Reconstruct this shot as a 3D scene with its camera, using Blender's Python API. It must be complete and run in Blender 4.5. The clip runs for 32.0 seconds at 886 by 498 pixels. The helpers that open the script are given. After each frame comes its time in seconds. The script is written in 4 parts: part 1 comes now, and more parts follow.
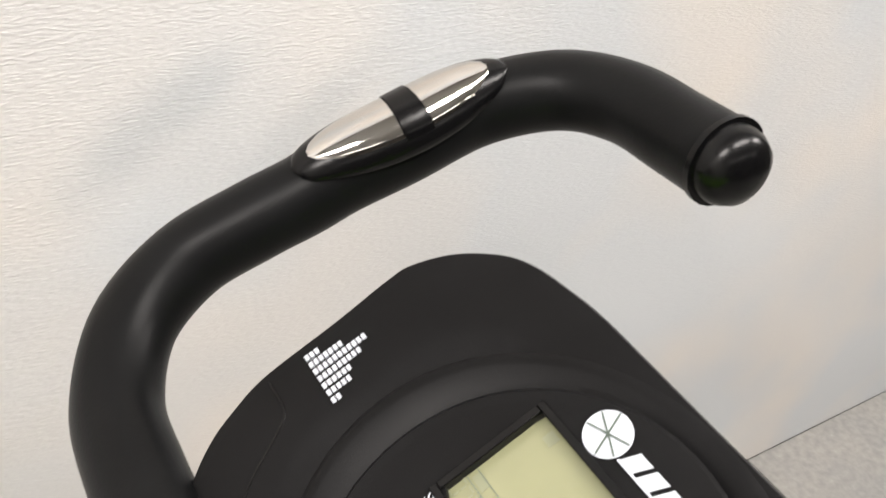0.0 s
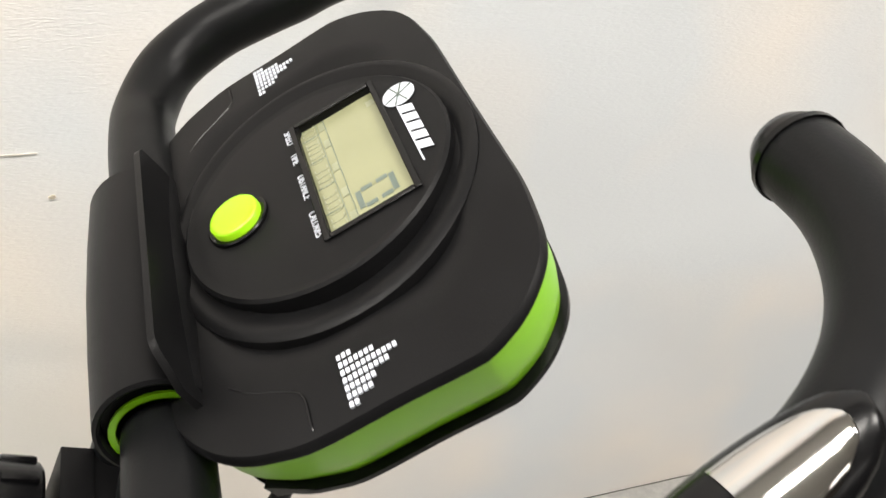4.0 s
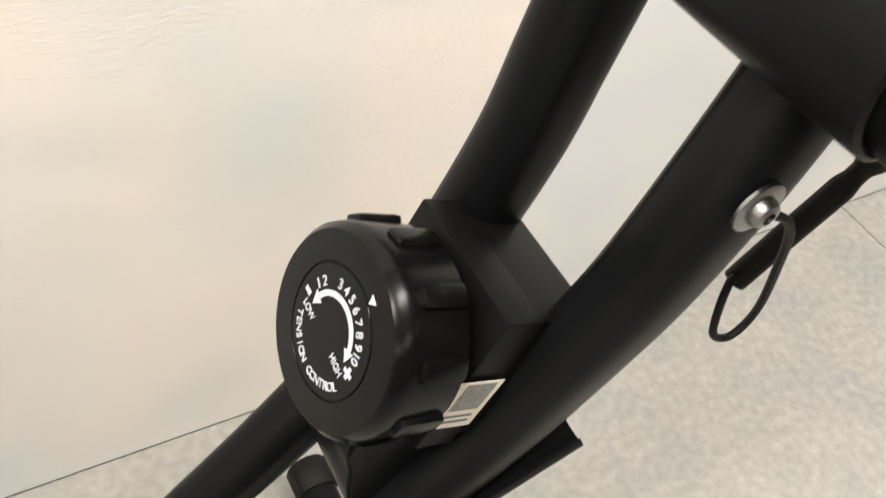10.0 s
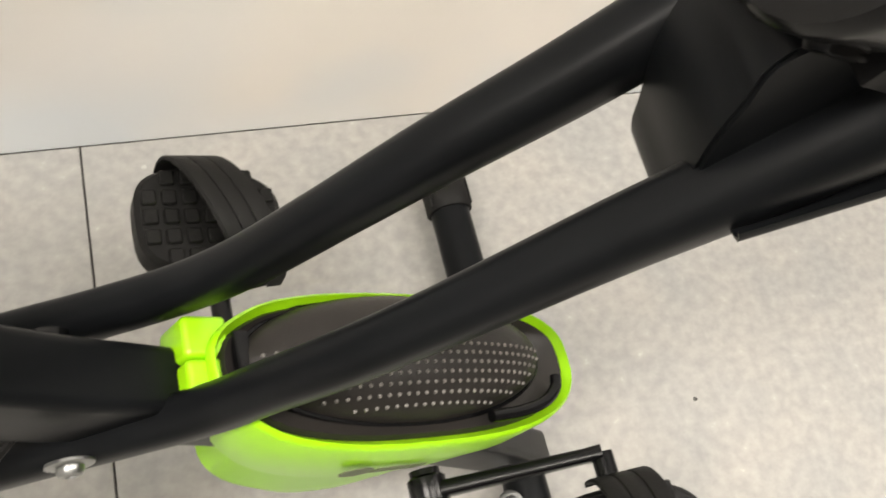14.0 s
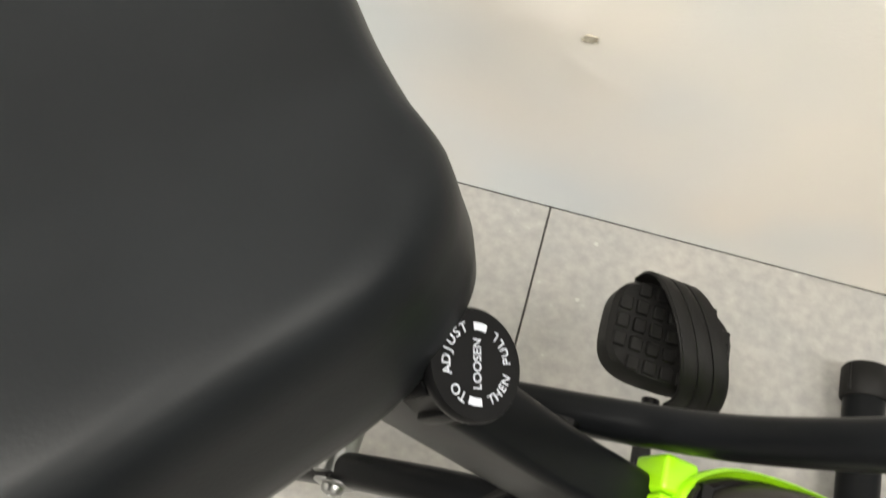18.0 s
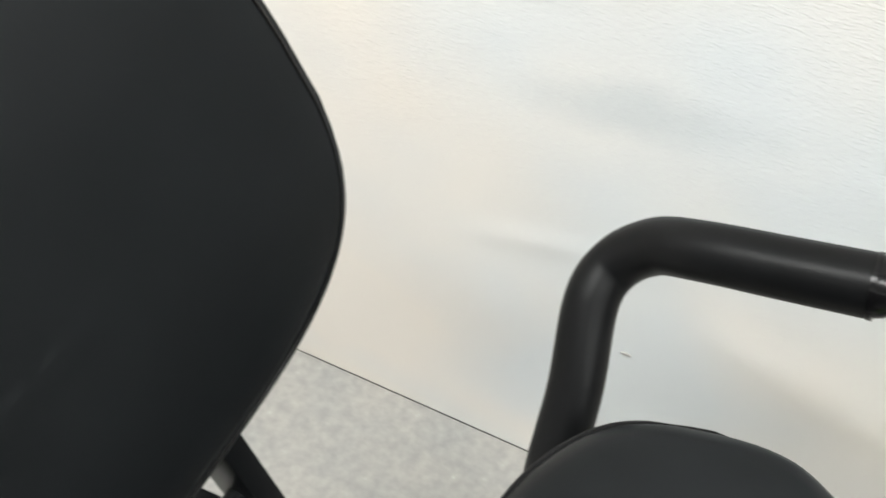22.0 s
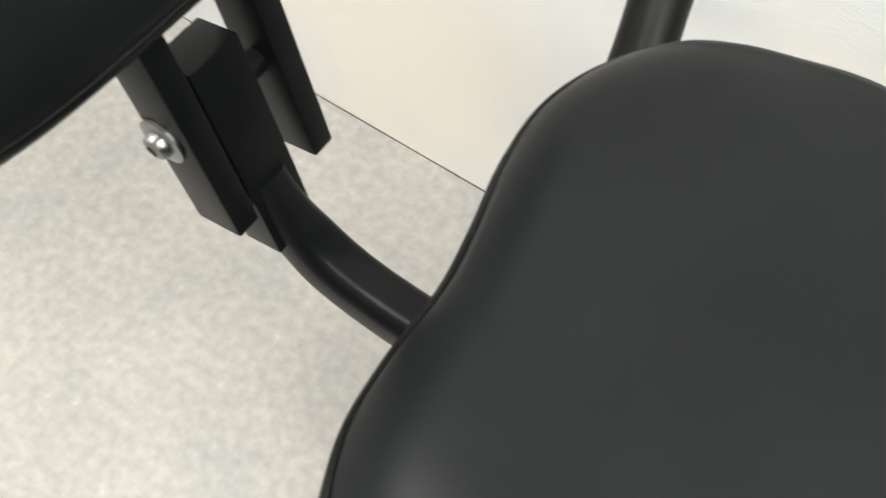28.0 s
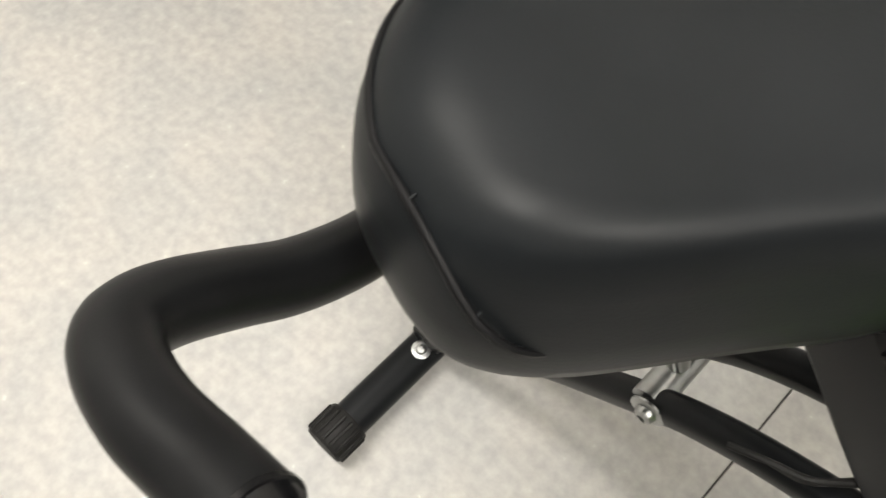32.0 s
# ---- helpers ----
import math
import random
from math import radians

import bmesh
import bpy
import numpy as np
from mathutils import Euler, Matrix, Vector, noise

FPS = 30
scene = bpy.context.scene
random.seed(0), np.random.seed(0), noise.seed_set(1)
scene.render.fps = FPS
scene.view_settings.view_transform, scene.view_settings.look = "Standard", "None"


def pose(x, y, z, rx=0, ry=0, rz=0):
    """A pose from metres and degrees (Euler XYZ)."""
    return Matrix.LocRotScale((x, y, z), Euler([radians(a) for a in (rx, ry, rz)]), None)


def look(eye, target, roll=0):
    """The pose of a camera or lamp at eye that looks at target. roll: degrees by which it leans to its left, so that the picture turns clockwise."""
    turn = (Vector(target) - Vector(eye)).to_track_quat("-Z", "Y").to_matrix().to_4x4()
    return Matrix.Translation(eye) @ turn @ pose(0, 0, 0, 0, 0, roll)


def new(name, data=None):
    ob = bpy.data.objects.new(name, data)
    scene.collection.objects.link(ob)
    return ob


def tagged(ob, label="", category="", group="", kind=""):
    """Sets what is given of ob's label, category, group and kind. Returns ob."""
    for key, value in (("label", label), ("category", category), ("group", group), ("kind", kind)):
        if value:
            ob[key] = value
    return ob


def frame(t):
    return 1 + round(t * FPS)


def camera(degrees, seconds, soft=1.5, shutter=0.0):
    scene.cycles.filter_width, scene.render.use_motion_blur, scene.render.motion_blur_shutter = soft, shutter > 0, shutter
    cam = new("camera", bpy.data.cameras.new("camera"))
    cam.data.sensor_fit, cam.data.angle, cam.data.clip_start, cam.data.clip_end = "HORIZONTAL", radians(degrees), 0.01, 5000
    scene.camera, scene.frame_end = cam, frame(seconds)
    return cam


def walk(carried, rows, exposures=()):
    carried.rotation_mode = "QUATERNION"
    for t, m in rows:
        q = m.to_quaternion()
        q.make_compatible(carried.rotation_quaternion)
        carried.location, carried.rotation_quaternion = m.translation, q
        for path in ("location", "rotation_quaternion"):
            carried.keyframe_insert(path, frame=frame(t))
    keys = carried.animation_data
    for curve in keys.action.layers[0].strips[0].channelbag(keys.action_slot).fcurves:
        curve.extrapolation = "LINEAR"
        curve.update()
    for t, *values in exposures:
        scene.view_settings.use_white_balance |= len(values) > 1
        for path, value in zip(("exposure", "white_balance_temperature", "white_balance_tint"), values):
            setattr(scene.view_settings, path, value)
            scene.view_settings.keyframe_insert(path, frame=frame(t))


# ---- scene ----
cam = camera(52.5, 32.0, shutter=0.4)
LAMP = 34.5
EXPOSURES = [(0, -0.58, 6560, 13), (2, -0.40, 6540, 12), (3, -0.42, 6560, 11), (7, -0.30, 6650, 10), (10, -0.22, 6850, 11), (13, -0.29, 6850, 11), (15, 0.02, 6750, 10), (18, -0.16, 6660, 8), (19, -0.10, 6500, 7), (20, -0.64, 6350, 6), (21, -0.58, 6230, 6), (22, -0.36, 6180, 6), (24, -0.36, 6320, 7), (27, -0.16, 6430, 7), (28, -0.12, 6430, 7), (30, 0.22, 6580, 9), (32, -0.10, 6620, 9)]
# seconds, eye, target, roll
PATH = [
    (0, (-0.04, -0.092, 1.213), (0.924, 1.177, 0.005), 9.7),
    (0.5, (-0.045, -0.113, 1.202), (0.834, 1.207, -0.017), 10.2),
    (1, (-0.039, -0.139, 1.205), (0.723, 1.19, -0.081), 9.6),
    (1.5, (-0.033, -0.164, 1.2), (0.651, 1.191, -0.102), 10.2),
    (2, (-0.022, -0.194, 1.196), (0.563, 1.184, -0.129), 9.5),
    (2.5, (-0.013, -0.223, 1.196), (0.489, 1.182, -0.136), 8.2),
    (3, (0.002, -0.256, 1.207), (0.49, 1.176, -0.102), 6.9),
    (3.5, (0.02, -0.289, 1.212), (0.545, 1.169, -0.054), 6.3),
    (5.5, (0.005, -0.376, 1.188), (0.567, 1.096, -0.044), 3.9),
    (6, (-0.007, -0.379, 1.176), (0.538, 1.071, -0.089), 4.0),
    (6.5, (-0.006, -0.379, 1.162), (0.527, 1.056, -0.125), 3.9),
    (7, (-0.004, -0.372, 1.145), (0.529, 1.046, -0.161), 3.9),
    (7.5, (-0.016, -0.361, 1.125), (0.483, 1.034, -0.218), 3.3),
    (8, (-0.05, -0.341, 1.107), (0.39, 1.059, -0.252), 2.5),
    (8.5, (-0.11, -0.294, 1.101), (0.402, 1.056, -0.282), 2.9),
    (9, (-0.148, -0.241, 1.093), (0.501, 1.026, -0.312), 5.1),
    (9.5, (-0.176, -0.19, 1.067), (0.593, 0.983, -0.359), 8.8),
    (10, (-0.189, -0.159, 1.038), (0.634, 0.917, -0.433), 12.6),
    (10.5, (-0.196, -0.146, 1.016), (0.632, 0.856, -0.504), 15.3),
    (11, (-0.198, -0.14, 1.002), (0.617, 0.824, -0.548), 16.4),
    (11.5, (-0.204, -0.135, 0.992), (0.614, 0.801, -0.575), 17.8),
    (12, (-0.211, -0.131, 0.979), (0.602, 0.754, -0.619), 19.9),
    (12.5, (-0.22, -0.133, 0.964), (0.584, 0.726, -0.654), 21.5),
    (13, (-0.231, -0.131, 0.943), (0.525, 0.688, -0.717), 23.7),
    (13.5, (-0.247, -0.127, 0.922), (0.435, 0.65, -0.79), 25.8),
    (14, (-0.261, -0.13, 0.919), (0.313, 0.609, -0.849), 26.3),
    (14.5, (-0.278, -0.134, 0.916), (0.204, 0.58, -0.889), 25.6),
    (15, (-0.297, -0.132, 0.913), (0.095, 0.569, -0.919), 23.1),
    (15.5, (-0.313, -0.126, 0.912), (-0.009, 0.572, -0.937), 18.8),
    (17.5, (-0.361, -0.123, 0.959), (-0.437, 0.657, -0.881), 5.2),
    (18, (-0.367, -0.113, 0.988), (-0.529, 0.723, -0.821), 5.2),
    (18.5, (-0.375, -0.088, 0.994), (-0.615, 0.808, -0.777), 2.8),
    (19, (-0.404, -0.064, 1.024), (-0.666, 0.875, -0.722), -0.0),
    (19.5, (-0.455, -0.022, 1.037), (-0.672, 0.939, -0.704), 1.1),
    (20, (-0.486, -0.007, 1.045), (-0.677, 1.002, -0.671), 3.2),
    (20.5, (-0.516, -0.009, 1.056), (-0.708, 1.036, -0.639), 4.9),
    (21, (-0.549, -0.016, 1.071), (-0.786, 1.057, -0.6), 5.0),
    (21.5, (-0.575, -0.039, 1.093), (-0.925, 1.05, -0.547), 3.7),
    (22, (-0.572, -0.073, 1.112), (-1.162, 1.014, -0.46), -2.2),
    (22.5, (-0.553, -0.101, 1.132), (-1.328, 0.978, -0.363), -4.8),
    (23, (-0.584, -0.139, 1.151), (-1.402, 0.946, -0.317), -1.5),
    (23.5, (-0.595, -0.161, 1.164), (-1.462, 0.928, -0.271), -1.6),
    (24, (-0.58, -0.17, 1.165), (-1.503, 0.916, -0.239), -1.5),
    (24.5, (-0.563, -0.194, 1.16), (-1.535, 0.864, -0.231), -0.9),
    (26.5, (-0.581, -0.195, 1.061), (-1.411, 0.686, -0.531), 0.7),
    (27, (-0.57, -0.181, 1.038), (-1.311, 0.674, -0.611), 0.8),
    (27.5, (-0.556, -0.161, 1.016), (-1.188, 0.682, -0.684), 1.5),
    (28, (-0.538, -0.139, 1.0), (-1.068, 0.686, -0.743), 2.0),
    (28.5, (-0.514, -0.123, 0.99), (-0.966, 0.681, -0.785), 3.2),
    (29, (-0.486, -0.122, 0.989), (-0.872, 0.647, -0.817), 3.3),
    (29.5, (-0.46, -0.135, 0.981), (-0.829, 0.627, -0.831), 3.6),
    (30, (-0.437, -0.1501, 0.975), (-0.823, 0.6011, -0.838), 3.6),
    (30.5, (-0.4299, -0.1612, 0.973), (-0.8361, 0.5762, -0.841), 4.0),
    (31, (-0.4258, -0.1804, 0.975), (-0.8682, 0.5334, -0.84), 4.3),
    (31.5, (-0.4286, -0.2097, 0.979), (-0.9284, 0.4777, -0.832), 4.3),
    (32, (-0.4434, -0.241, 0.983), (-1.0026, 0.398, -0.828), 3.1),
]
walk(cam, [(t, look(eye, target, roll)) for t, eye, target, roll in PATH], EXPOSURES)

# ---- light ----
world = bpy.data.worlds.new("world")
scene.world = world
world.use_nodes = True
world.node_tree.nodes["Background"].inputs[0].default_value = (1.0, 0.97, 0.93, 1)
world.node_tree.nodes["Background"].inputs[1].default_value = 0.05


# ---- materials ----
def material(name, color, rough=0.5, metal=0.0, vary=0.0, scale=40.0, bump=0.0, bump_scale=200.0, color2=None, coat=0.0, stretch=None, spec=0.5):
    m = bpy.data.materials.new(name)
    m.use_nodes = True
    nt = m.node_tree
    b = nt.nodes["Principled BSDF"]
    b.inputs["Base Color"].default_value = (*color, 1)
    b.inputs["Roughness"].default_value = rough
    b.inputs["Metallic"].default_value = metal
    b.inputs["Coat Weight"].default_value = coat
    b.inputs["Specular IOR Level"].default_value = spec
    tc = nt.nodes.new("ShaderNodeTexCoord")
    src = tc.outputs["Object"]
    if stretch:
        mp = nt.nodes.new("ShaderNodeMapping")
        mp.inputs["Scale"].default_value = stretch
        nt.links.new(src, mp.inputs["Vector"])
        src = mp.outputs["Vector"]
    if vary or color2:
        n = nt.nodes.new("ShaderNodeTexNoise")
        n.inputs["Scale"].default_value = scale
        n.inputs["Detail"].default_value = 6
        nt.links.new(src, n.inputs["Vector"])
        r = nt.nodes.new("ShaderNodeValToRGB")
        r.color_ramp.elements[0].position, r.color_ramp.elements[1].position = 0.35, 0.68
        c2 = color2 or [min(1, c * (1 + vary)) for c in color]
        r.color_ramp.elements[0].color = (*color, 1)
        r.color_ramp.elements[1].color = (*c2, 1)
        nt.links.new(n.outputs["Fac"], r.inputs["Fac"])
        nt.links.new(r.outputs["Color"], b.inputs["Base Color"])
        mr = nt.nodes.new("ShaderNodeMapRange")
        mr.inputs["To Min"].default_value, mr.inputs["To Max"].default_value = rough * 0.85, min(1, rough * 1.15)
        nt.links.new(n.outputs["Fac"], mr.inputs["Value"])
        nt.links.new(mr.outputs["Result"], b.inputs["Roughness"])
    if bump:
        n2 = nt.nodes.new("ShaderNodeTexNoise")
        n2.inputs["Scale"].default_value = bump_scale
        n2.inputs["Detail"].default_value = 4
        nt.links.new(src, n2.inputs["Vector"])
        bp = nt.nodes.new("ShaderNodeBump")
        bp.inputs["Strength"].default_value = bump
        bp.inputs["Distance"].default_value = 0.001
        nt.links.new(n2.outputs["Fac"], bp.inputs["Height"])
        nt.links.new(bp.outputs["Normal"], b.inputs["Normal"])
    return m


M_FOAM = material("foam_rubber", (0.0040, 0.0042, 0.0045), 0.38, bump=0.10, bump_scale=900, vary=0.4, scale=30, spec=0.13)
M_PAINT = material("black_powder_paint", (0.0045, 0.0050, 0.0056), 0.34, spec=0.10, bump=0.06, bump_scale=1500, vary=0.4, scale=20)
M_PLASTIC = material("black_plastic", (0.0045, 0.0045, 0.0048), 0.40, spec=0.12, bump=0.12, bump_scale=1600, vary=0.35, scale=25)
M_GLOSS = material("glossy_black_plastic", (0.003, 0.003, 0.0033), 0.24, spec=0.22, vary=0.3, scale=30)
M_LEATHER = material("black_leatherette", (0.0068, 0.0079, 0.0087), 0.40, spec=0.115, bump=0.07, bump_scale=500, vary=0.3, scale=14)
M_GREEN = material("lime_plastic", (0.30, 0.65, 0.008), 0.32, vary=0.06, scale=12)
M_BAND = material("green_band", (0.23, 0.56, 0.008), 0.30, vary=0.06, scale=12, spec=0.45)
M_CHROME = material("chrome", (0.58, 0.565, 0.545), 0.09, metal=1.0)
M_DOT = material("grille_hole", (0.16, 0.15, 0.14), 0.5, spec=0.3)
M_ZINC = material("zinc_steel", (0.27, 0.275, 0.27), 0.30, metal=1.0, vary=0.15, scale=90)
M_LCD = material("display_glass", (0.235, 0.24, 0.14), 0.18, vary=0.08, scale=30)
M_SEG = material("display_segment", (0.10, 0.13, 0.11), 0.3)
M_SEGPALE = material("display_segment_pale", (0.22, 0.235, 0.15), 0.3)
M_WHITE = material("white_print", (0.52, 0.55, 0.61), 0.5, vary=0.03, scale=200)
M_GREY = material("grey_print", (0.075, 0.10, 0.03), 0.5)
M_PATCH = material("grey_label_print", (0.20, 0.19, 0.18), 0.6, color2=(0.34, 0.32, 0.30), scale=900)
M_LABEL = material("paper_label", (0.78, 0.72, 0.64), 0.6, vary=0.05, scale=300)
M_TAUPE = material("taupe_plastic", (0.017, 0.015, 0.0135), 0.40, spec=0.25, vary=0.25, scale=30, bump=0.2, bump_scale=900)
M_RUBBER = material("pedal_rubber", (0.006, 0.0058, 0.0055), 0.55, spec=0.18, vary=0.5, scale=60, bump=0.3, bump_scale=500)
M_CEIL = material("ceiling_paint", (0.42, 0.41, 0.39), 0.8, vary=0.05, scale=3)
M_UNSEEN = material("unseen_dark_wall", (0.04, 0.035, 0.03), 0.8, vary=0.3, scale=2)
M_SPOT = material("wall_dirt", (0.42, 0.38, 0.30), 0.9, vary=0.3, scale=300)
M_LAMP = bpy.data.materials.new("lamp_glow")
M_LAMP.use_nodes = True
M_LAMP.node_tree.nodes["Principled BSDF"].inputs["Emission Color"].default_value = (1.0, 0.95, 0.88, 1)
M_LAMP.node_tree.nodes["Principled BSDF"].inputs["Emission Strength"].default_value = 6.0


XW, XE, YN, YS, ZC = -1.962, 3.2, 0.439, -3.4, 2.6
SLANT_PATCHES = [(-0.67, 0.635, 0.125, 0.032, 8, 0.6), (0.11, 0.89, 0.10, 0.030, 37, 0.55), (0.23, 0.88, 0.09, 0.024, 40, 0.4)]


def wall_material():
    m = bpy.data.materials.new("ribbed_wallpaper")
    m.use_nodes = True
    nt = m.node_tree
    b = nt.nodes["Principled BSDF"]
    b.inputs["Roughness"].default_value = 0.62
    tc = nt.nodes.new("ShaderNodeTexCoord")
    big = nt.nodes.new("ShaderNodeTexNoise")
    big.inputs["Scale"].default_value = 3.1
    big.inputs["Detail"].default_value = 2
    nt.links.new(tc.outputs["Object"], big.inputs["Vector"])
    patchy = nt.nodes.new("ShaderNodeTexNoise")
    patchy.inputs["Scale"].default_value = 14
    patchy.inputs["Detail"].default_value = 4
    nt.links.new(tc.outputs["Object"], patchy.inputs["Vector"])
    ramp = nt.nodes.new("ShaderNodeValToRGB")
    e = ramp.color_ramp.elements
    e[0].position, e[1].position = 0.36, 0.64
    e[0].color, e[1].color = (0.695, 0.725, 0.745, 1), (0.825, 0.775, 0.715, 1)
    nt.links.new(big.outputs["Fac"], ramp.inputs["Fac"])
    colour = ramp.outputs["Color"]
    # slanting bluish-grey patches in the paper's colour: middle x and z, half length and height, slant in degrees,
    # strength
    for x, z, rx, rz, slant, strength in SLANT_PATCHES:
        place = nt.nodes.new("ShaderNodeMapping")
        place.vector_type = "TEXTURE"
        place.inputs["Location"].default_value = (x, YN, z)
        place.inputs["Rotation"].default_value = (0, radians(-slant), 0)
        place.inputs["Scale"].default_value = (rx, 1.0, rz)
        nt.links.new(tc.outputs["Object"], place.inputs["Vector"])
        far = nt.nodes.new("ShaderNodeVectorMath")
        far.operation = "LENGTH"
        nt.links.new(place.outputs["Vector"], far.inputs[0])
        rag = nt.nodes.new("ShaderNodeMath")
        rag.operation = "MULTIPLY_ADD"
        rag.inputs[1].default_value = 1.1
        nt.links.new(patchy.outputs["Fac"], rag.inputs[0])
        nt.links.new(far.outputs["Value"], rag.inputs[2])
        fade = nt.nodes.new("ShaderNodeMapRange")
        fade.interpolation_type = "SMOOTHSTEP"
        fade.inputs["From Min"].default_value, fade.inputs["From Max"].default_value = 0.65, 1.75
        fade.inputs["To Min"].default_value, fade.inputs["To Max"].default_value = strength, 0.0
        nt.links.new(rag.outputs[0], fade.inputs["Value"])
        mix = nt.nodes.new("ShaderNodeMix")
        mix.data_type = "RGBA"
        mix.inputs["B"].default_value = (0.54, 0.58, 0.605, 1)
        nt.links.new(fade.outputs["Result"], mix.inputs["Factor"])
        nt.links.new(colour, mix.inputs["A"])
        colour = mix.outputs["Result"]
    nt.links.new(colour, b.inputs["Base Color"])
    mp = nt.nodes.new("ShaderNodeMapping")
    mp.inputs["Scale"].default_value = (150, 150, 640)
    nt.links.new(tc.outputs["Object"], mp.inputs["Vector"])
    rib = nt.nodes.new("ShaderNodeTexNoise")
    rib.inputs["Scale"].default_value = 1.0
    rib.inputs["Detail"].default_value = 3
    nt.links.new(mp.outputs["Vector"], rib.inputs["Vector"])
    bp = nt.nodes.new("ShaderNodeBump")
    bp.inputs["Distance"].default_value = 0.0014
    # the ribs are pressed flat in patches, most of all low on the wall
    sep = nt.nodes.new("ShaderNodeSeparateXYZ")
    nt.links.new(tc.outputs["Object"], sep.inputs[0])
    ad = nt.nodes.new("ShaderNodeMath")
    ad.operation = "MULTIPLY_ADD"
    ad.inputs[1].default_value = 0.9
    nt.links.new(big.outputs["Fac"], ad.inputs[0])
    nt.links.new(sep.outputs[2], ad.inputs[2])
    mr = nt.nodes.new("ShaderNodeMapRange")
    mr.inputs["From Min"].default_value, mr.inputs["From Max"].default_value = 0.55, 1.35
    mr.inputs["To Min"].default_value, mr.inputs["To Max"].default_value = 0.08, 0.65
    nt.links.new(ad.outputs[0], mr.inputs["Value"])
    nt.links.new(mr.outputs["Result"], bp.inputs["Strength"])
    nt.links.new(rib.outputs["Fac"], bp.inputs["Height"])
    nt.links.new(bp.outputs["Normal"], b.inputs["Normal"])
    return m


def floor_material():
    m = bpy.data.materials.new("mottled_vinyl")
    m.use_nodes = True
    nt = m.node_tree
    b = nt.nodes["Principled BSDF"]
    b.inputs["Roughness"].default_value = 0.5
    tc = nt.nodes.new("ShaderNodeTexCoord")
    a = nt.nodes.new("ShaderNodeTexNoise")
    a.inputs["Scale"].default_value, a.inputs["Detail"].default_value = 70, 7
    c = nt.nodes.new("ShaderNodeTexNoise")
    c.inputs["Scale"].default_value, c.inputs["Detail"].default_value = 9, 5
    for n in (a, c):
        nt.links.new(tc.outputs["Object"], n.inputs["Vector"])
    r = nt.nodes.new("ShaderNodeValToRGB")
    e = r.color_ramp.elements
    e[0].position, e[1].position = 0.31, 0.69
    e[0].color, e[1].color = (0.285, 0.281, 0.271, 1), (0.372, 0.362, 0.344, 1)
    fleck = e.new(0.76)
    fleck.color = (0.46, 0.45, 0.43, 1)
    nt.links.new(a.outputs["Fac"], r.inputs["Fac"])
    mx = nt.nodes.new("ShaderNodeMix")
    mx.data_type, mx.blend_type = "RGBA", "MULTIPLY"
    mx.inputs["Factor"].default_value = 1.0
    r2 = nt.nodes.new("ShaderNodeValToRGB")
    r2.color_ramp.elements[0].position, r2.color_ramp.elements[1].position = 0.35, 0.65
    r2.color_ramp.elements[0].color, r2.color_ramp.elements[1].color = (0.87, 0.88, 0.885, 1), (1.0, 0.985, 0.96, 1)
    nt.links.new(c.outputs["Fac"], r2.inputs["Fac"])
    nt.links.new(r.outputs["Color"], mx.inputs["A"])
    nt.links.new(r2.outputs["Color"], mx.inputs["B"])
    nt.links.new(mx.outputs["Result"], b.inputs["Base Color"])
    bp = nt.nodes.new("ShaderNodeBump")
    bp.inputs["Strength"].default_value, bp.inputs["Distance"].default_value = 0.08, 0.001
    nt.links.new(a.outputs["Fac"], bp.inputs["Height"])
    nt.links.new(bp.outputs["Normal"], b.inputs["Normal"])
    return m


M_WALL, M_FLOOR = wall_material(), floor_material()


# ---- mesh helpers ----
def finish(name, bm, mat, parent=None, label="", smooth=True):
    me = bpy.data.meshes.new(name)
    bm.normal_update()
    bm.to_mesh(me)
    bm.free()
    if smooth:
        me.polygons.foreach_set("use_smooth", [True] * len(me.polygons))
        me.set_sharp_from_angle(angle=radians(42))
    me.materials.append(mat)
    ob = new(name, me)
    if parent:
        ob.parent = parent
        ob.matrix_parent_inverse = Matrix() if parent.parent else Matrix.Translation(parent.location).inverted()
    if label:
        tagged(ob, label=label)
    return ob


def part(name, bm, mat, parent, label="", smooth=True):
    return finish(name, bm, mat, parent, label, smooth)


def curve_points(pts, steps=8):
    """A smooth line through the points (Catmull-Rom)."""
    p = [Vector(q) for q in pts]
    p = [2 * p[0] - p[1]] + p + [2 * p[-1] - p[-2]]
    out = []
    for i in range(1, len(p) - 2):
        for k in range(steps):
            t = k / steps
            a, b, c, d = p[i - 1], p[i], p[i + 1], p[i + 2]
            out.append(0.5 * ((2 * b) + (c - a) * t + (2 * a - 5 * b + 4 * c - d) * t * t + (3 * b - a - 3 * c + d) * t ** 3))
    out.append(p[-2])
    return out


def ring_profile(w, h, r, n=5):
    """A rounded rectangle of full width w and height h."""
    out = []
    for cx, cy, a0 in ((1, 1, 0), (-1, 1, 90), (-1, -1, 180), (1, -1, 270)):
        for k in range(n + 1):
            a = radians(a0 + 90 * k / n)
            out.append((cx * (w / 2 - r) + r * math.cos(a), cy * (h / 2 - r) + r * math.sin(a)))
    return out


def circle(r, n=20):
    return [(r * math.cos(2 * math.pi * k / n), r * math.sin(2 * math.pi * k / n)) for k in range(n)]


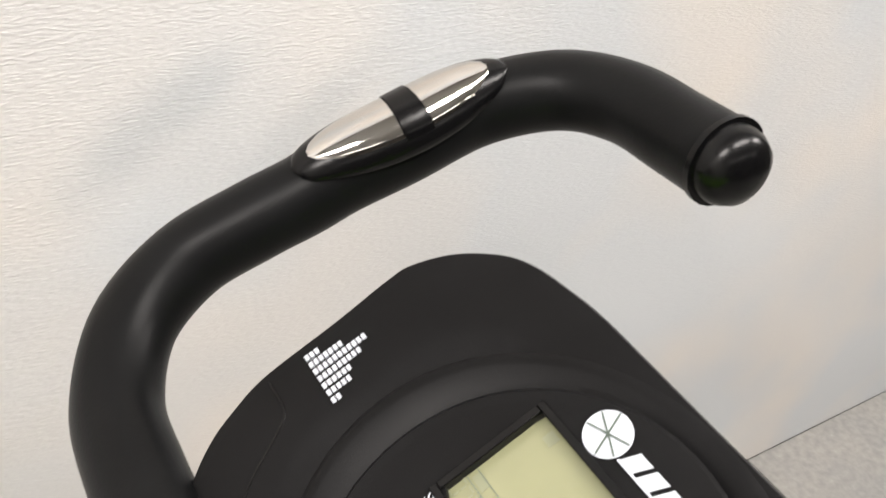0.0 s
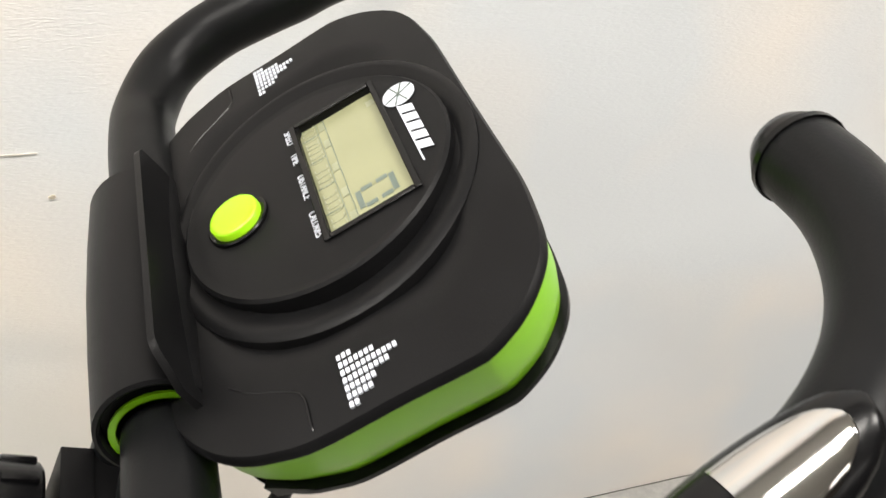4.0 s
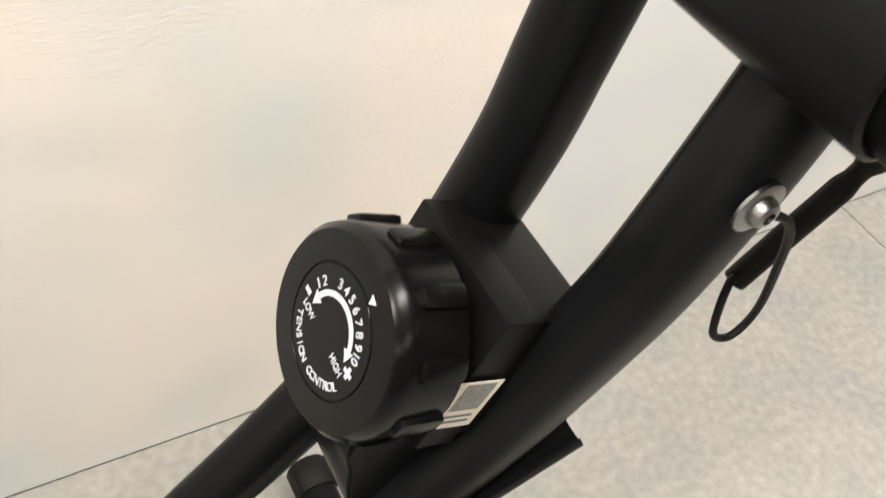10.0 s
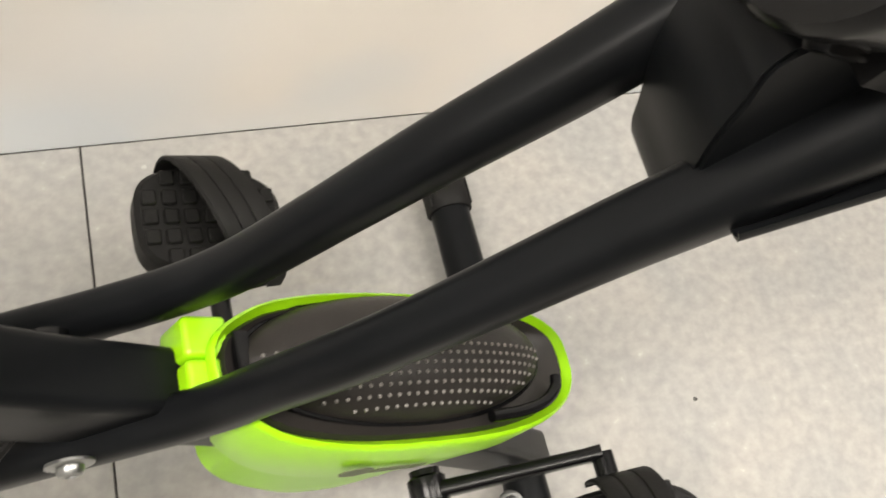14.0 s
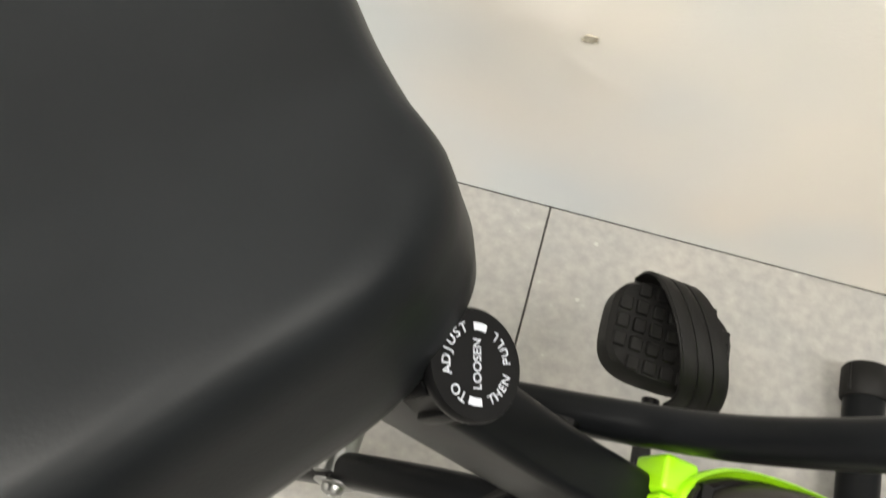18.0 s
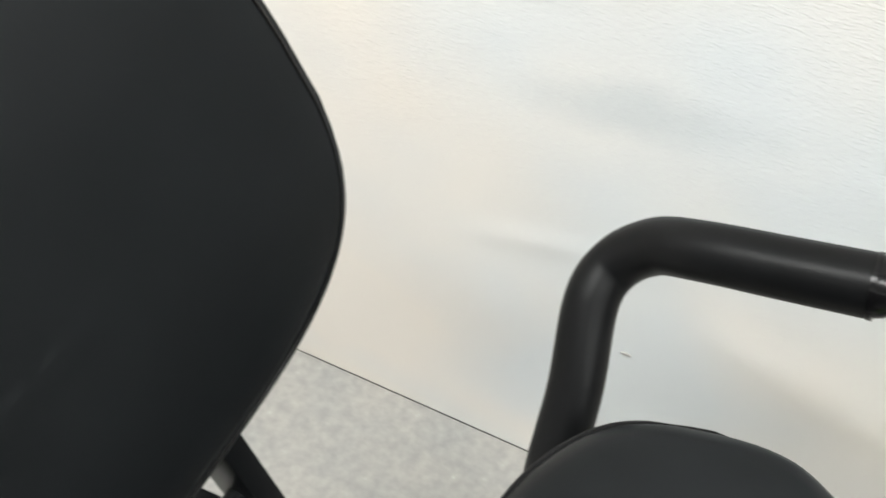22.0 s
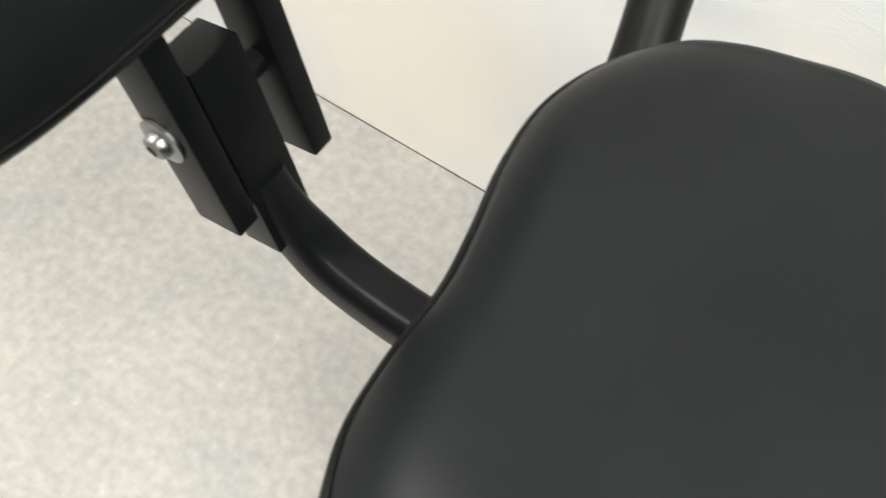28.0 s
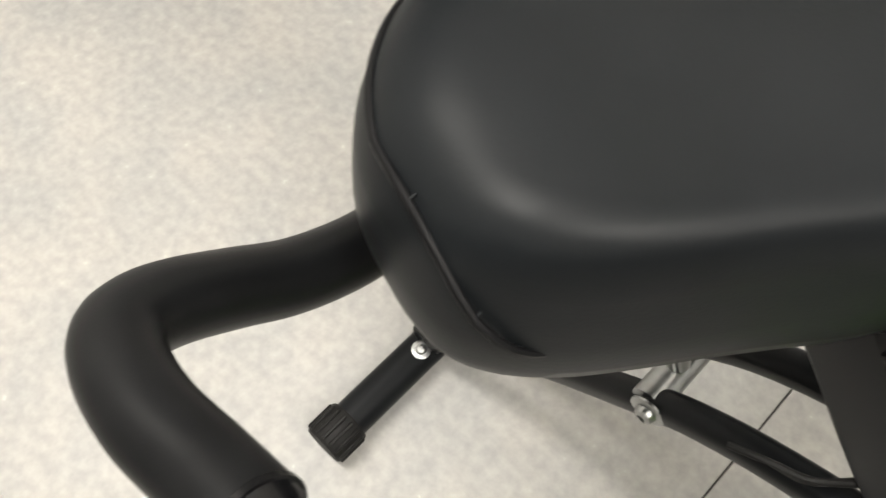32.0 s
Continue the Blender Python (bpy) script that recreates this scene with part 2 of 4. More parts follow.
def sweep(path, profile, side=(0, 1, 0), caps=True, size=None, bm=None):
    """Sweeps a profile along a path; side: the way of the profile's first axis."""
    bm = bm or bmesh.new()
    side = Vector(side)
    rings = []
    for i, p in enumerate(path):
        t = (path[min(i + 1, len(path) - 1)] - path[max(i - 1, 0)]).normalized()
        if side.length == 0:
            u = t.orthogonal().normalized() if not rings else (last_u - t * last_u.dot(t)).normalized()
            last_u = u
        else:
            u = (side - t * side.dot(t)).normalized()
        v = t.cross(u)
        s = size[i] if size else 1.0
        rings.append([bm.verts.new(p + (u * a + v * b) * s) for a, b in profile])
    n = len(profile)
    for r0, r1 in zip(rings, rings[1:]):
        for k in range(n):
            bm.faces.new((r0[k], r0[(k + 1) % n], r1[(k + 1) % n], r1[k]))
    if caps:
        bm.faces.new(rings[0][::-1])
        bm.faces.new(rings[-1])
    bmesh.ops.recalc_face_normals(bm, faces=bm.faces)
    return bm


def lathe(profile, m=None, n=28):
    """Turns (radius, height) rows round the z axis, then moves the mesh by m."""
    bm = bmesh.new()
    rings = []
    for r, z in profile:
        rings.append([bm.verts.new((r * math.cos(2 * math.pi * k / n), r * math.sin(2 * math.pi * k / n), z)) for k in range(n)])
    for r0, r1 in zip(rings, rings[1:]):
        for k in range(n):
            bm.faces.new((r0[k], r0[(k + 1) % n], r1[(k + 1) % n], r1[k]))
    bm.faces.new(rings[0][::-1])
    bm.faces.new(rings[-1])
    bmesh.ops.recalc_face_normals(bm, faces=bm.faces)
    if m is not None:
        bm.transform(m)
    return bm


def block(lo, hi, bevel=0.002, m=None, segments=2):
    bm = bmesh.new()
    bmesh.ops.create_cube(bm, size=1.0)
    lo, hi = Vector(lo), Vector(hi)
    for v in bm.verts:
        v.co = Vector([lo[i] + (v.co[i] + 0.5) * (hi[i] - lo[i]) for i in range(3)])
    if bevel:
        bmesh.ops.bevel(bm, geom=bm.edges[:], offset=bevel, segments=segments, affect="EDGES", profile=0.6)
    if m is not None:
        bm.transform(m)
    return bm


def layers(rows, close=True):
    """Skins closed outlines, one above the other; each row is a list of points."""
    bm = bmesh.new()
    rings = [[bm.verts.new(p) for p in row] for row in rows]
    n = len(rings[0])
    for r0, r1 in zip(rings, rings[1:]):
        for k in range(n):
            bm.faces.new((r0[k], r0[(k + 1) % n], r1[(k + 1) % n], r1[k]))
    if close:
        bm.faces.new(rings[0][::-1])
        bm.faces.new(rings[-1])
    bmesh.ops.recalc_face_normals(bm, faces=bm.faces)
    return bm


def closed_curve(pts, steps=6):
    p = [Vector(q) for q in pts]
    n, out = len(p), []
    for i in range(n):
        a, b, c, d = p[i - 1], p[i], p[(i + 1) % n], p[(i + 2) % n]
        for k in range(steps):
            t = k / steps
            out.append(0.5 * ((2 * b) + (c - a) * t + (2 * a - 5 * b + 4 * c - d) * t * t + (3 * b - a - 3 * c + d) * t ** 3))
    return out


def axes(o, x, z):
    """The pose at o whose x axis points along x and whose z axis lies nearest to z."""
    x = Vector(x).normalized()
    z = Vector(z)
    z = (z - x * z.dot(x)).normalized()
    y = z.cross(x)
    return Matrix.Translation(o) @ Matrix((x, y, z)).transposed().to_4x4()


def words(name, text, size, m, mat, parent, squeeze=1.0, depth=0.0002):
    cu = bpy.data.curves.new(name, "FONT")
    cu.body, cu.size, cu.align_x, cu.align_y, cu.extrude = text, size, "CENTER", "CENTER", depth
    tmp = bpy.data.objects.new(name, cu)
    scene.collection.objects.link(tmp)
    me = bpy.data.meshes.new_from_object(tmp.evaluated_get(bpy.context.evaluated_depsgraph_get()))
    bpy.data.objects.remove(tmp)
    bm = bmesh.new()
    bm.from_mesh(me)
    bpy.data.meshes.remove(me)
    bm.transform(m @ Matrix.Diagonal((squeeze, 1, 1, 1)))
    return finish(name, bm, mat, parent, smooth=False)


def arc_words(name, text, radius, start, step, size, m, mat, parent, inward=False):
    """Letters round a circle, as one print; start and step in degrees."""
    bm = bmesh.new()
    for i, ch in enumerate(text):
        if ch == " ":
            continue
        cu = bpy.data.curves.new("letter", "FONT")
        cu.body, cu.size, cu.align_x, cu.align_y, cu.extrude = ch, size, "CENTER", "CENTER", 0.0002
        tmp = bpy.data.objects.new("letter", cu)
        scene.collection.objects.link(tmp)
        me = bpy.data.meshes.new_from_object(tmp.evaluated_get(bpy.context.evaluated_depsgraph_get()))
        bpy.data.objects.remove(tmp)
        a = start + step * i
        me.transform(m @ pose(0, 0, 0, 0, 0, a) @ pose(0, radius, 0, 0, 0, 180 if inward else 0))
        bm.from_mesh(me)
        bpy.data.meshes.remove(me)
    return finish(name, bm, mat, parent, smooth=False)


def flat(name, pts, m, mat, parent, thick=0.0003, label=""):
    """A thin flat piece from an outline in the plane of m."""
    rows = [[m @ Vector((x, y, z)) for x, y in pts] for z in (0.0, thick)]
    return finish(name, layers(rows), mat, parent, label, smooth=False)


# ---- the room ----
def slab(name, lo, hi, mat, label, kind="structure"):
    return tagged(finish(name, block(lo, hi, 0), mat, label=label, smooth=False), label=label, category="wall", kind=kind)




CREASES = [(-0.392, 0.21, -0.312, 0.62, -0.0016, 0.013), (-0.56, 0.395, -0.37, 0.335, -0.0024, 0.034), (-0.372, 0.30, -0.30, 0.255, -0.0012, 0.016), (-0.30, 0.52, -0.05, 0.46, 0.0014, 0.035), (-0.80, 0.42, -0.62, 0.47, -0.0016, 0.018)]


def wave(x, z):
    """How far the loose paper stands off the wall: slow waves and a few slanting creases."""
    w = 0.0050 * noise.noise((x * 2.3, 0.3, z * 2.9)) + 0.0022 * noise.noise((x * 6 + z * 3, 4.2, z * 4))
    for x0, z0, x1, z1, high, wide in CREASES:
        dx, dz = x1 - x0, z1 - z0
        n = math.hypot(dx, dz)
        u = ((x - x0) * dx + (z - z0) * dz) / n / n
        v = ((x - x0) * dz - (z - z0) * dx) / n
        if -0.3 < u < 1.3:
            w += high * math.exp(-(v / wide) ** 2) * math.exp(-(max(0.0, abs(u - 0.5) - 0.35) / 0.2) ** 2)
    return w * min(1.0, z / 0.12)


def steps_of(*spans):
    """Values over several spans (start, end, count), for an uneven grid."""
    out = [spans[0][0]]
    for a, b, n in spans:
        out += [a + (b - a) * (k + 1) / n for k in range(n)]
    return out


def papered_wall():
    """The long wall: a wavy sheet of wallpaper on a solid back."""
    bm = bmesh.new()
    xs = steps_of((XW, -1.0, 32), (-1.0, 0.1, 150), (0.1, 1.2, 44), (1.2, XE, 50))
    zs = steps_of((0.0, 0.75, 105), (0.75, ZC, 60))
    nz = len(zs) - 1
    grid = [[bm.verts.new((x, YN + wave(x, z), z)) for z in zs] for x in xs]
    back = [[bm.verts.new((x, YN + 0.12, z)) for z in (0, ZC)] for x in (XW, XE)]
    for a, b in zip(grid, grid[1:]):
        for k in range(nz):
            bm.faces.new((a[k], b[k], b[k + 1], a[k + 1]))
    bm.faces.new((back[0][0], back[0][1], back[1][1], back[1][0]))
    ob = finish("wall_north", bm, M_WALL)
    return tagged(ob, "cream ribbed wallpaper wall, slightly wavy and stained", "wall", kind="structure")


WALL = papered_wall()
slab("wall_west", (XW - 0.12, YS, 0), (XW, YN + 0.12, ZC), M_WALL, "cream wallpapered end wall of the room")
# unseen walls, added near-black so the bike's flanks and chrome reflect little light
slab("wall_east", (XE, YS, 0), (XE + 0.12, YN + 0.12, ZC), M_UNSEEN, "unseen near-black end wall, added to close the room")
slab("wall_south", (XW - 0.12, YS - 0.12, 0), (XE + 0.12, YS, ZC), M_UNSEEN, "unseen near-black wall behind the camera, added to darken reflections")
ceiling = finish("ceiling", block((XW - 0.12, YS - 0.12, ZC), (XE + 0.12, YN + 0.12, ZC + 0.1), 0), M_CEIL, smooth=False)
tagged(ceiling, "plain white painted ceiling", "ceiling", kind="structure")

M_JOINT = material("floor_joint", (0.05, 0.048, 0.045), 0.8, vary=0.3, scale=80)
floor_base = finish("floor", block((XW - 0.12, YS - 0.12, -0.05), (XE + 0.12, YN + 0.12, -0.004), 0), M_JOINT, smooth=False)
tagged(floor_base, "mottled grey vinyl floor with thin dark joints", "floor", kind="structure")


def ceiling_light(x, y):
    e = new("ceiling_light")
    e.location = (x, y, ZC)
    tagged(e, "long white fluorescent panel light on the ceiling", "light", "ceiling lights")
    part("frame", block((x - 0.64, y - 0.17, ZC - 0.05), (x + 0.64, y + 0.17, ZC - 0.002), 0.006), M_CEIL, e)
    part("diffuser", block((x - 0.61, y - 0.14, ZC - 0.062), (x + 0.61, y + 0.14, ZC - 0.052), 0.003), M_LAMP, e)


for lx, ly, power in ((-1.2, -0.40, 1.85), (0.5, -0.40, 1.30), (2.2, -0.40, 1.55), (-1.2, -2.4, 0.12), (0.5, -2.4, 0.12), (2.2, -2.4, 0.12)):
    ceiling_light(lx, ly)
    la = bpy.data.lights.new("tube_light", "AREA")
    la.shape, la.size, la.size_y, la.energy, la.color = "RECTANGLE", 1.2, 0.28, LAMP * power, (1.0, 0.965, 0.915)
    lo = new("tube_light", la)
    lo.location = (lx, ly, ZC - 0.07)


def stain(name, x, z, w, h, label, seed, mat=M_SPOT):
    rng = random.Random(seed)
    pts = []
    for k in range(18):
        a = 2 * math.pi * k / 18
        r = 0.75 + 0.5 * rng.random()
        pts.append((w * r * math.cos(a), h * r * math.sin(a)))
    d = bmesh.new()
    vs = [d.verts.new((x + a, YN - 0.0016 + wave(x + a, z + b), z + b)) for a, b in pts]
    d.faces.new(vs)
    bmesh.ops.extrude_face_region(d, geom=d.faces[:])
    for v in vs:
        v.co.y += 0.003
    bmesh.ops.recalc_face_normals(d, faces=d.faces)
    part(name, d, mat, WALL, label, smooth=False)


M_STAIN = material("faint_stain", (0.33, 0.30, 0.23), 0.8, color2=(0.52, 0.48, 0.40), scale=120)
stain("stain", -0.354, 0.330, 0.007, 0.0055, "small brown stain", 1, M_STAIN)
stain("spot", -0.857, 0.690, 0.003, 0.0024, "small dark spot", 2)
stain("spot", -0.640, 0.312, 0.005, 0.002, "small pale nick", 3, M_CEIL)

M_SEAM = material("paper_seam", (0.52, 0.49, 0.44), 0.8, vary=0.2, scale=60)
for x0, x1, z0, z1, label in ((-1.3988, -1.3975, 0.06, 1.6, "upright wallpaper seam"), (-0.165, -0.098, 0.7445, 0.7456, "thin crack in the wallpaper")):
    bm = bmesh.new()
    n = 40
    edge = [(x0 + (x1 - x0) * k / n, z0 + (z1 - z0) * k / n) for k in range(n + 1)]
    wide = (x1 - x0, 0) if x1 - x0 < z1 - z0 else (0, z1 - z0)
    rows = []
    for x, z in edge:
        if wide[0]:
            x = x0
        else:
            z = z0 + 0.002 * noise.noise((x * 60, 1.0, 2.0))
        y = YN + wave(x, z)
        rows.append([bm.verts.new(q) for q in ((x, y - 0.0012, z), (x + wide[0], y - 0.0012, z + wide[1]), (x + wide[0], y + 0.003, z + wide[1]), (x, y + 0.003, z))])
    for a, b in zip(rows, rows[1:]):
        for k in range(4):
            bm.faces.new((a[k], a[(k + 1) % 4], b[(k + 1) % 4], b[k]))
    bm.faces.new(rows[0])
    bm.faces.new(rows[-1])
    bmesh.ops.recalc_face_normals(bm, faces=bm.faces)
    part("wallpaper_line", bm, M_SEAM, WALL, label, smooth=False)
stain("spot", -0.094, 0.696, 0.003, 0.002, "small grey mark", 5)

# ---- the exercise bike ----
BIKE = new("exercise_bike")
BIKE.location = (-0.3, 0.0, 0.0)
tagged(BIKE, "black and lime folding exercise bike with padded seat and backrest", "exercise bike")

TILT = 30
K = pose(0.0751, -0.0004, 0.9894, 0, -TILT, 0)      # console face: x up the slope, y to the rider's left, z off the face


def bolt(m, r, name="bolt", parent=BIKE, washer=True):
    """A domed hex-socket bolt whose head points along m's z."""
    prof = [(r * 1.75, 0), (r * 1.75, r * 0.22), (r * 1.5, r * 0.32)] if washer else []
    prof += [(r, r * 0.34), (r, r * 0.6), (r * 0.82, r * 0.95), (r * 0.42, r * 1.08), (r * 0.40, r * 0.75)]
    return part(name, lathe(prof, m, 18), M_ZINC, parent, "shiny zinc bolt")


# console
HALF = [(0.0765, 0.0), (0.0767, 0.04), (0.0766, 0.060), (0.075, 0.076), (0.0722, 0.0925), (0.0662, 0.1055), (0.0535, 0.1190), (0.0385, 0.1270), (0.028, 0.1280), (0.003, 0.1265), (-0.0294, 0.1255), (-0.045, 0.1215), (-0.0585, 0.1155), (-0.071, 0.105), (-0.081, 0.090)]
FULL = HALF + [(-0.089, 0.068), (-0.092, 0.035), (-0.092, -0.035), (-0.089, -0.068)] + [(x, -y) for x, y in HALF[::-1][:-1]]
CONS = closed_curve([(x, y, 0) for x, y in FULL], 5)


def console_row(scale, z, sy=1.0, ds=0.0):
    c = Vector((0.0, 0, 0))
    return [K @ Vector(((p.x - c.x) * scale + ds, p.y * scale * sy, z)) for p in CONS]


console = part("console", layers([console_row(1.0, -0.0105), console_row(1.0, -0.0090), console_row(0.985, -0.0065), console_row(0.93, -0.0058), console_row(0.78, -0.005), console_row(0.7, -0.0052), console_row(0.55, -0.014), console_row(0.3, -0.014)]), M_PLASTIC, BIKE, "black plastic console with a display")
part("console_band", layers([console_row(0.940, -0.0465, 0.955), console_row(0.972, -0.030, 0.99), console_row(0.98, -0.0107)]), M_BAND, console, "bright green side band")
part("lower_rim", layers([console_row(0.80, -0.057, 0.95), console_row(0.93, -0.0525, 0.955), console_row(0.965, -0.0500, 0.965), console_row(0.965, -0.0475, 0.965), console_row(0.945, -0.0465, 0.95)]), M_GLOSS, console, "glossy black lower rim")

for sy in (1, -1):
    wedge = [K @ Vector((x, sy * y, z)) for x, y, z in ((-0.066, 0.1045, -0.047), (-0.034, 0.1165, -0.047), (-0.048, 0.1150, -0.041), (-0.066, 0.1065, -0.036))]
    back = [p + K.to_3x3() @ Vector((0.004, -sy * 0.006, 0)) for p in wedge]
    part("band_wedge", layers([back, wedge]), M_GLOSS, console, "glossy black wedge", smooth=False)


def ellipse(a, b, z, n=56, cx=0.0):
    return [K @ Vector((cx + a * math.cos(2 * math.pi * k / n), b * math.sin(2 * math.pi * k / n), z)) for k in range(n)]


def window_row(z, n=56):
    """The outline of the display's opening, one point to each point of the ellipse."""
    out = []
    for k in range(n):
        d = Vector((0.059 * math.cos(2 * math.pi * k / n) - 0.020, 0.0595 * math.sin(2 * math.pi * k / n)))
        s = min(0.0205 / max(abs(d.x), 1e-6), 0.0407 / max(abs(d.y), 1e-6))
        out.append(K @ Vector((0.020 + d.x * s, d.y * s, z - 0.0006)))
    return out


part("outer_step", layers([ellipse(0.0751, 0.0840, -0.0090), ellipse(0.0746, 0.0836, -0.0046), ellipse(0.0723, 0.0810, -0.0030), ellipse(0.0696, 0.0779, -0.0032), ellipse(0.0669, 0.0744, -0.0050), ellipse(0.0619, 0.0686, -0.0060), ellipse(0.0600, 0.0598, -0.014)]), M_PLASTIC, console)
part("face_disc", layers([ellipse(0.0655, 0.0656, -0.0100), ellipse(0.0650, 0.0649, -0.0012), ellipse(0.0635, 0.0635, 0.0), ellipse(0.0605, 0.0607, -0.0004), ellipse(0.0590, 0.0594, -0.0004), window_row(0.0004), window_row(-0.0085)]), M_PLASTIC, console)
for sy in (1, -1):
    line = curve_points([K @ Vector((x, sy * y, z)) for x, y, z in ((-0.0294, 0.1250, -0.0095), (-0.0292, 0.117, -0.0058), (-0.0298, 0.104, -0.0055), (-0.038, 0.097, -0.0055), (-0.052, 0.088, -0.0055), (-0.064, 0.074, -0.006))], 6)
    part("seam", sweep(line, circle(0.0007, 6), (0, 0, 1)), M_GLOSS, console)

# display, set into the face
KL = K @ pose(0, 0, -0.0036)
lcd = part("display", block((-0.0003, -0.0405, -0.0026), (0.0402, 0.0405, 0.0002), 0, KL), M_LCD, console, "greenish liquid crystal display")
for lo, hi in (((-0.003, -0.0432, 0.0), (0.0, 0.0432, 0.0011)), ((0.0390, -0.0432, 0.0), (0.0420, 0.0432, 0.0011)), ((0.0, 0.0402, 0.0), (0.0390, 0.0432, 0.0011)), ((0.0, -0.0432, 0.0), (0.0390, -0.0402, 0.0011))):
    part("display_frame", block(lo, hi, 0.0004, K, 1), M_GLOSS, console)


def lcd_bar(x0, y0, x1, y1, mat=M_SEG, name="segment"):
    part(name, block((min(x0, x1), min(y0, y1), 0.0002), (max(x0, x1), max(y0, y1), 0.0004), 0, KL), mat, lcd, smooth=False)


lcd_bar(0.0085, -0.0402, 0.0088, 0.0402)
lcd_bar(0.0126, -0.0402, 0.0129, 0.0402)
for y in (0.032, 0.014, -0.006, -0.024):
    lcd_bar(0.0, y, 0.0085, y + 0.0003)
for y in (0.036, 0.022, 0.003, -0.016, -0.033):
    lcd_bar(0.0096, y - 0.003, 0.0125, y + 0.003, M_SEGPALE)
    for k in range(4):
        yy = y + 0.005 - 0.0038 * k
        for x in (0.0012, 0.0072):
            lcd_bar(x, yy - 0.0025, x + 0.0006, yy, M_SEGPALE)
        for x in (0.0019, 0.0048):
            lcd_bar(x, yy - 0.0032, x + 0.0022, yy - 0.0026, M_SEGPALE)
X0, Y0, WD, HT, TH = 0.0145, -0.0195, 0.0135, 0.0185, 0.0026
for lo, hi in (((X0, Y0 - 0.001), (X0 + TH, Y0 - WD + 0.001)), ((X0 + HT - TH, Y0 - 0.001), (X0 + HT, Y0 - WD + 0.001)), ((X0 + 0.003, Y0), (X0 + HT / 2 - 0.001, Y0 - TH)), ((X0 + HT / 2 + 0.001, Y0), (X0 + HT - 0.003, Y0 - TH)),
               ((X0 + 0.003, Y0 - WD), (X0 + HT / 2 - 0.001, Y0 - WD + TH)), ((X0 + HT / 2 + 0.001, Y0 - WD), (X0 + HT - 0.003, Y0 - WD + TH))):
    lcd_bar(lo[0], lo[1], hi[0], hi[1])
lcd_bar(0.0342, 0.031, 0.0382, 0.035, M_SEGPALE)

for word, y, length in (("SPEED", 0.0367, 0.0136), ("TIME", 0.0193, 0.0110), ("DISTANCE", -0.0028, 0.0206), ("CALORIES", -0.0295, 0.0208)):
    words("print_word", word, 0.0052, K @ pose(-0.0044, y, 0.0001, 0, 0, -90), M_WHITE, console, length / (0.0036 * len(word)))
# the maker's sign as plain shapes: a disc with lines and slanted bars
disc_pts = [(0.0499 + 0.0078 * math.cos(a * math.pi / 16), 0.0211 + 0.0078 * math.sin(a * math.pi / 16)) for a in range(32)]
flat("sign_disc", disc_pts, K @ pose(0, 0, 0.0002), M_WHITE, console)
for a in (20, 65, 110):
    part("sign_line", block((-0.0074, -0.0003, 0.0006), (0.0074, 0.0003, 0.0009), 0, K @ pose(0.0499, 0.0211, 0, 0, 0, a)), M_SEG, console, smooth=False)
for k in range(5):
    y0 = 0.0130 - 0.0072 * k
    flat("sign_bar", [(0.0466, y0), (0.0533, y0 - 0.003), (0.0533, y0 - 0.0085), (0.0466, y0 - 0.0055)], K @ pose(0, 0, 0.0002), M_WHITE, console)
flat("sign_tail", [(0.0466, 0.013), (0.0474, 0.013), (0.0474, -0.030), (0.0466, -0.030)], K @ pose(0, 0, 0.0004), M_WHITE, console)
# bar-chart prints on both wings
for cy in (0.1195, -0.0955):
    for r, n in enumerate((3, 7, 11, 9, 6, 5, 2)):
        for k in range(n):
            flat("chart_mark", [(-0.00075, -0.0012), (0.00075, -0.0012), (0.00075, 0.0012), (-0.00075, 0.0012)], K @ pose(-0.0130 + 0.0021 * k, cy - 0.0018 - 0.0037 * r, -0.0057), M_WHITE, console, 0.0009)
# start button
part("button_seat", lathe([(0.0146, -0.0008), (0.0146, 0.0012), (0.0139, 0.0018), (0.0122, 0.0012)], K @ pose(-0.037, 0, 0)), M_GLOSS, console)
part("button", lathe([(0.0120, -0.001), (0.0120, 0.0042), (0.0114, 0.0050), (0.0098, 0.0054)], K @ pose(-0.037, 0, 0)), M_GREEN, console, "round lime push button")

# roll over the handlebar, and the phone ledge
roll_c = Vector((0.0005, 0, 0.934))
rows = []
for y, r in ((-0.070, 0.0206), (-0.076, 0.0210), (-0.077, 0.0222), (-0.076, 0.0238), (-0.04, 0.0250), (0.0, 0.0255), (0.035, 0.0250), (0.065, 0.0238), (0.066, 0.0222), (0.065, 0.0210), (0.059, 0.0206)):
    rows.append([roll_c + Vector((r * math.cos(a), y, r * 1.12 * math.sin(a))) for a in [2 * math.pi * k / 36 for k in range(36)]])
part("handlebar_cover", layers(rows), M_PLASTIC, console, "rounded black plastic cover")
for sy in (1, -1):
    part("cover_liner", lathe([(0.0208, 0), (0.0208, 0.0012), (0.0180, 0.0012), (0.0180, 0)], pose(0.0025, 0.0608 if sy > 0 else -0.0718, 0.937 if sy > 0 else 0.929, -90 * sy)), M_BAND, console, "green inner liner")
ledge = layers([[K @ Vector(q) for q in ((-0.0718, y0, z), (-0.0718, y1, z), (-0.0686, y1, z), (-0.0686, y0, z))] for z, y0, y1 in ((-0.034, -0.084, 0.066), (0.006, -0.083, 0.066), (0.0195, -0.072, 0.064), (0.0215, -0.069, 0.061), (0.0222, -0.066, 0.058))])
part("phone_ledge", ledge, M_PLASTIC, console, "thin upright black ledge")

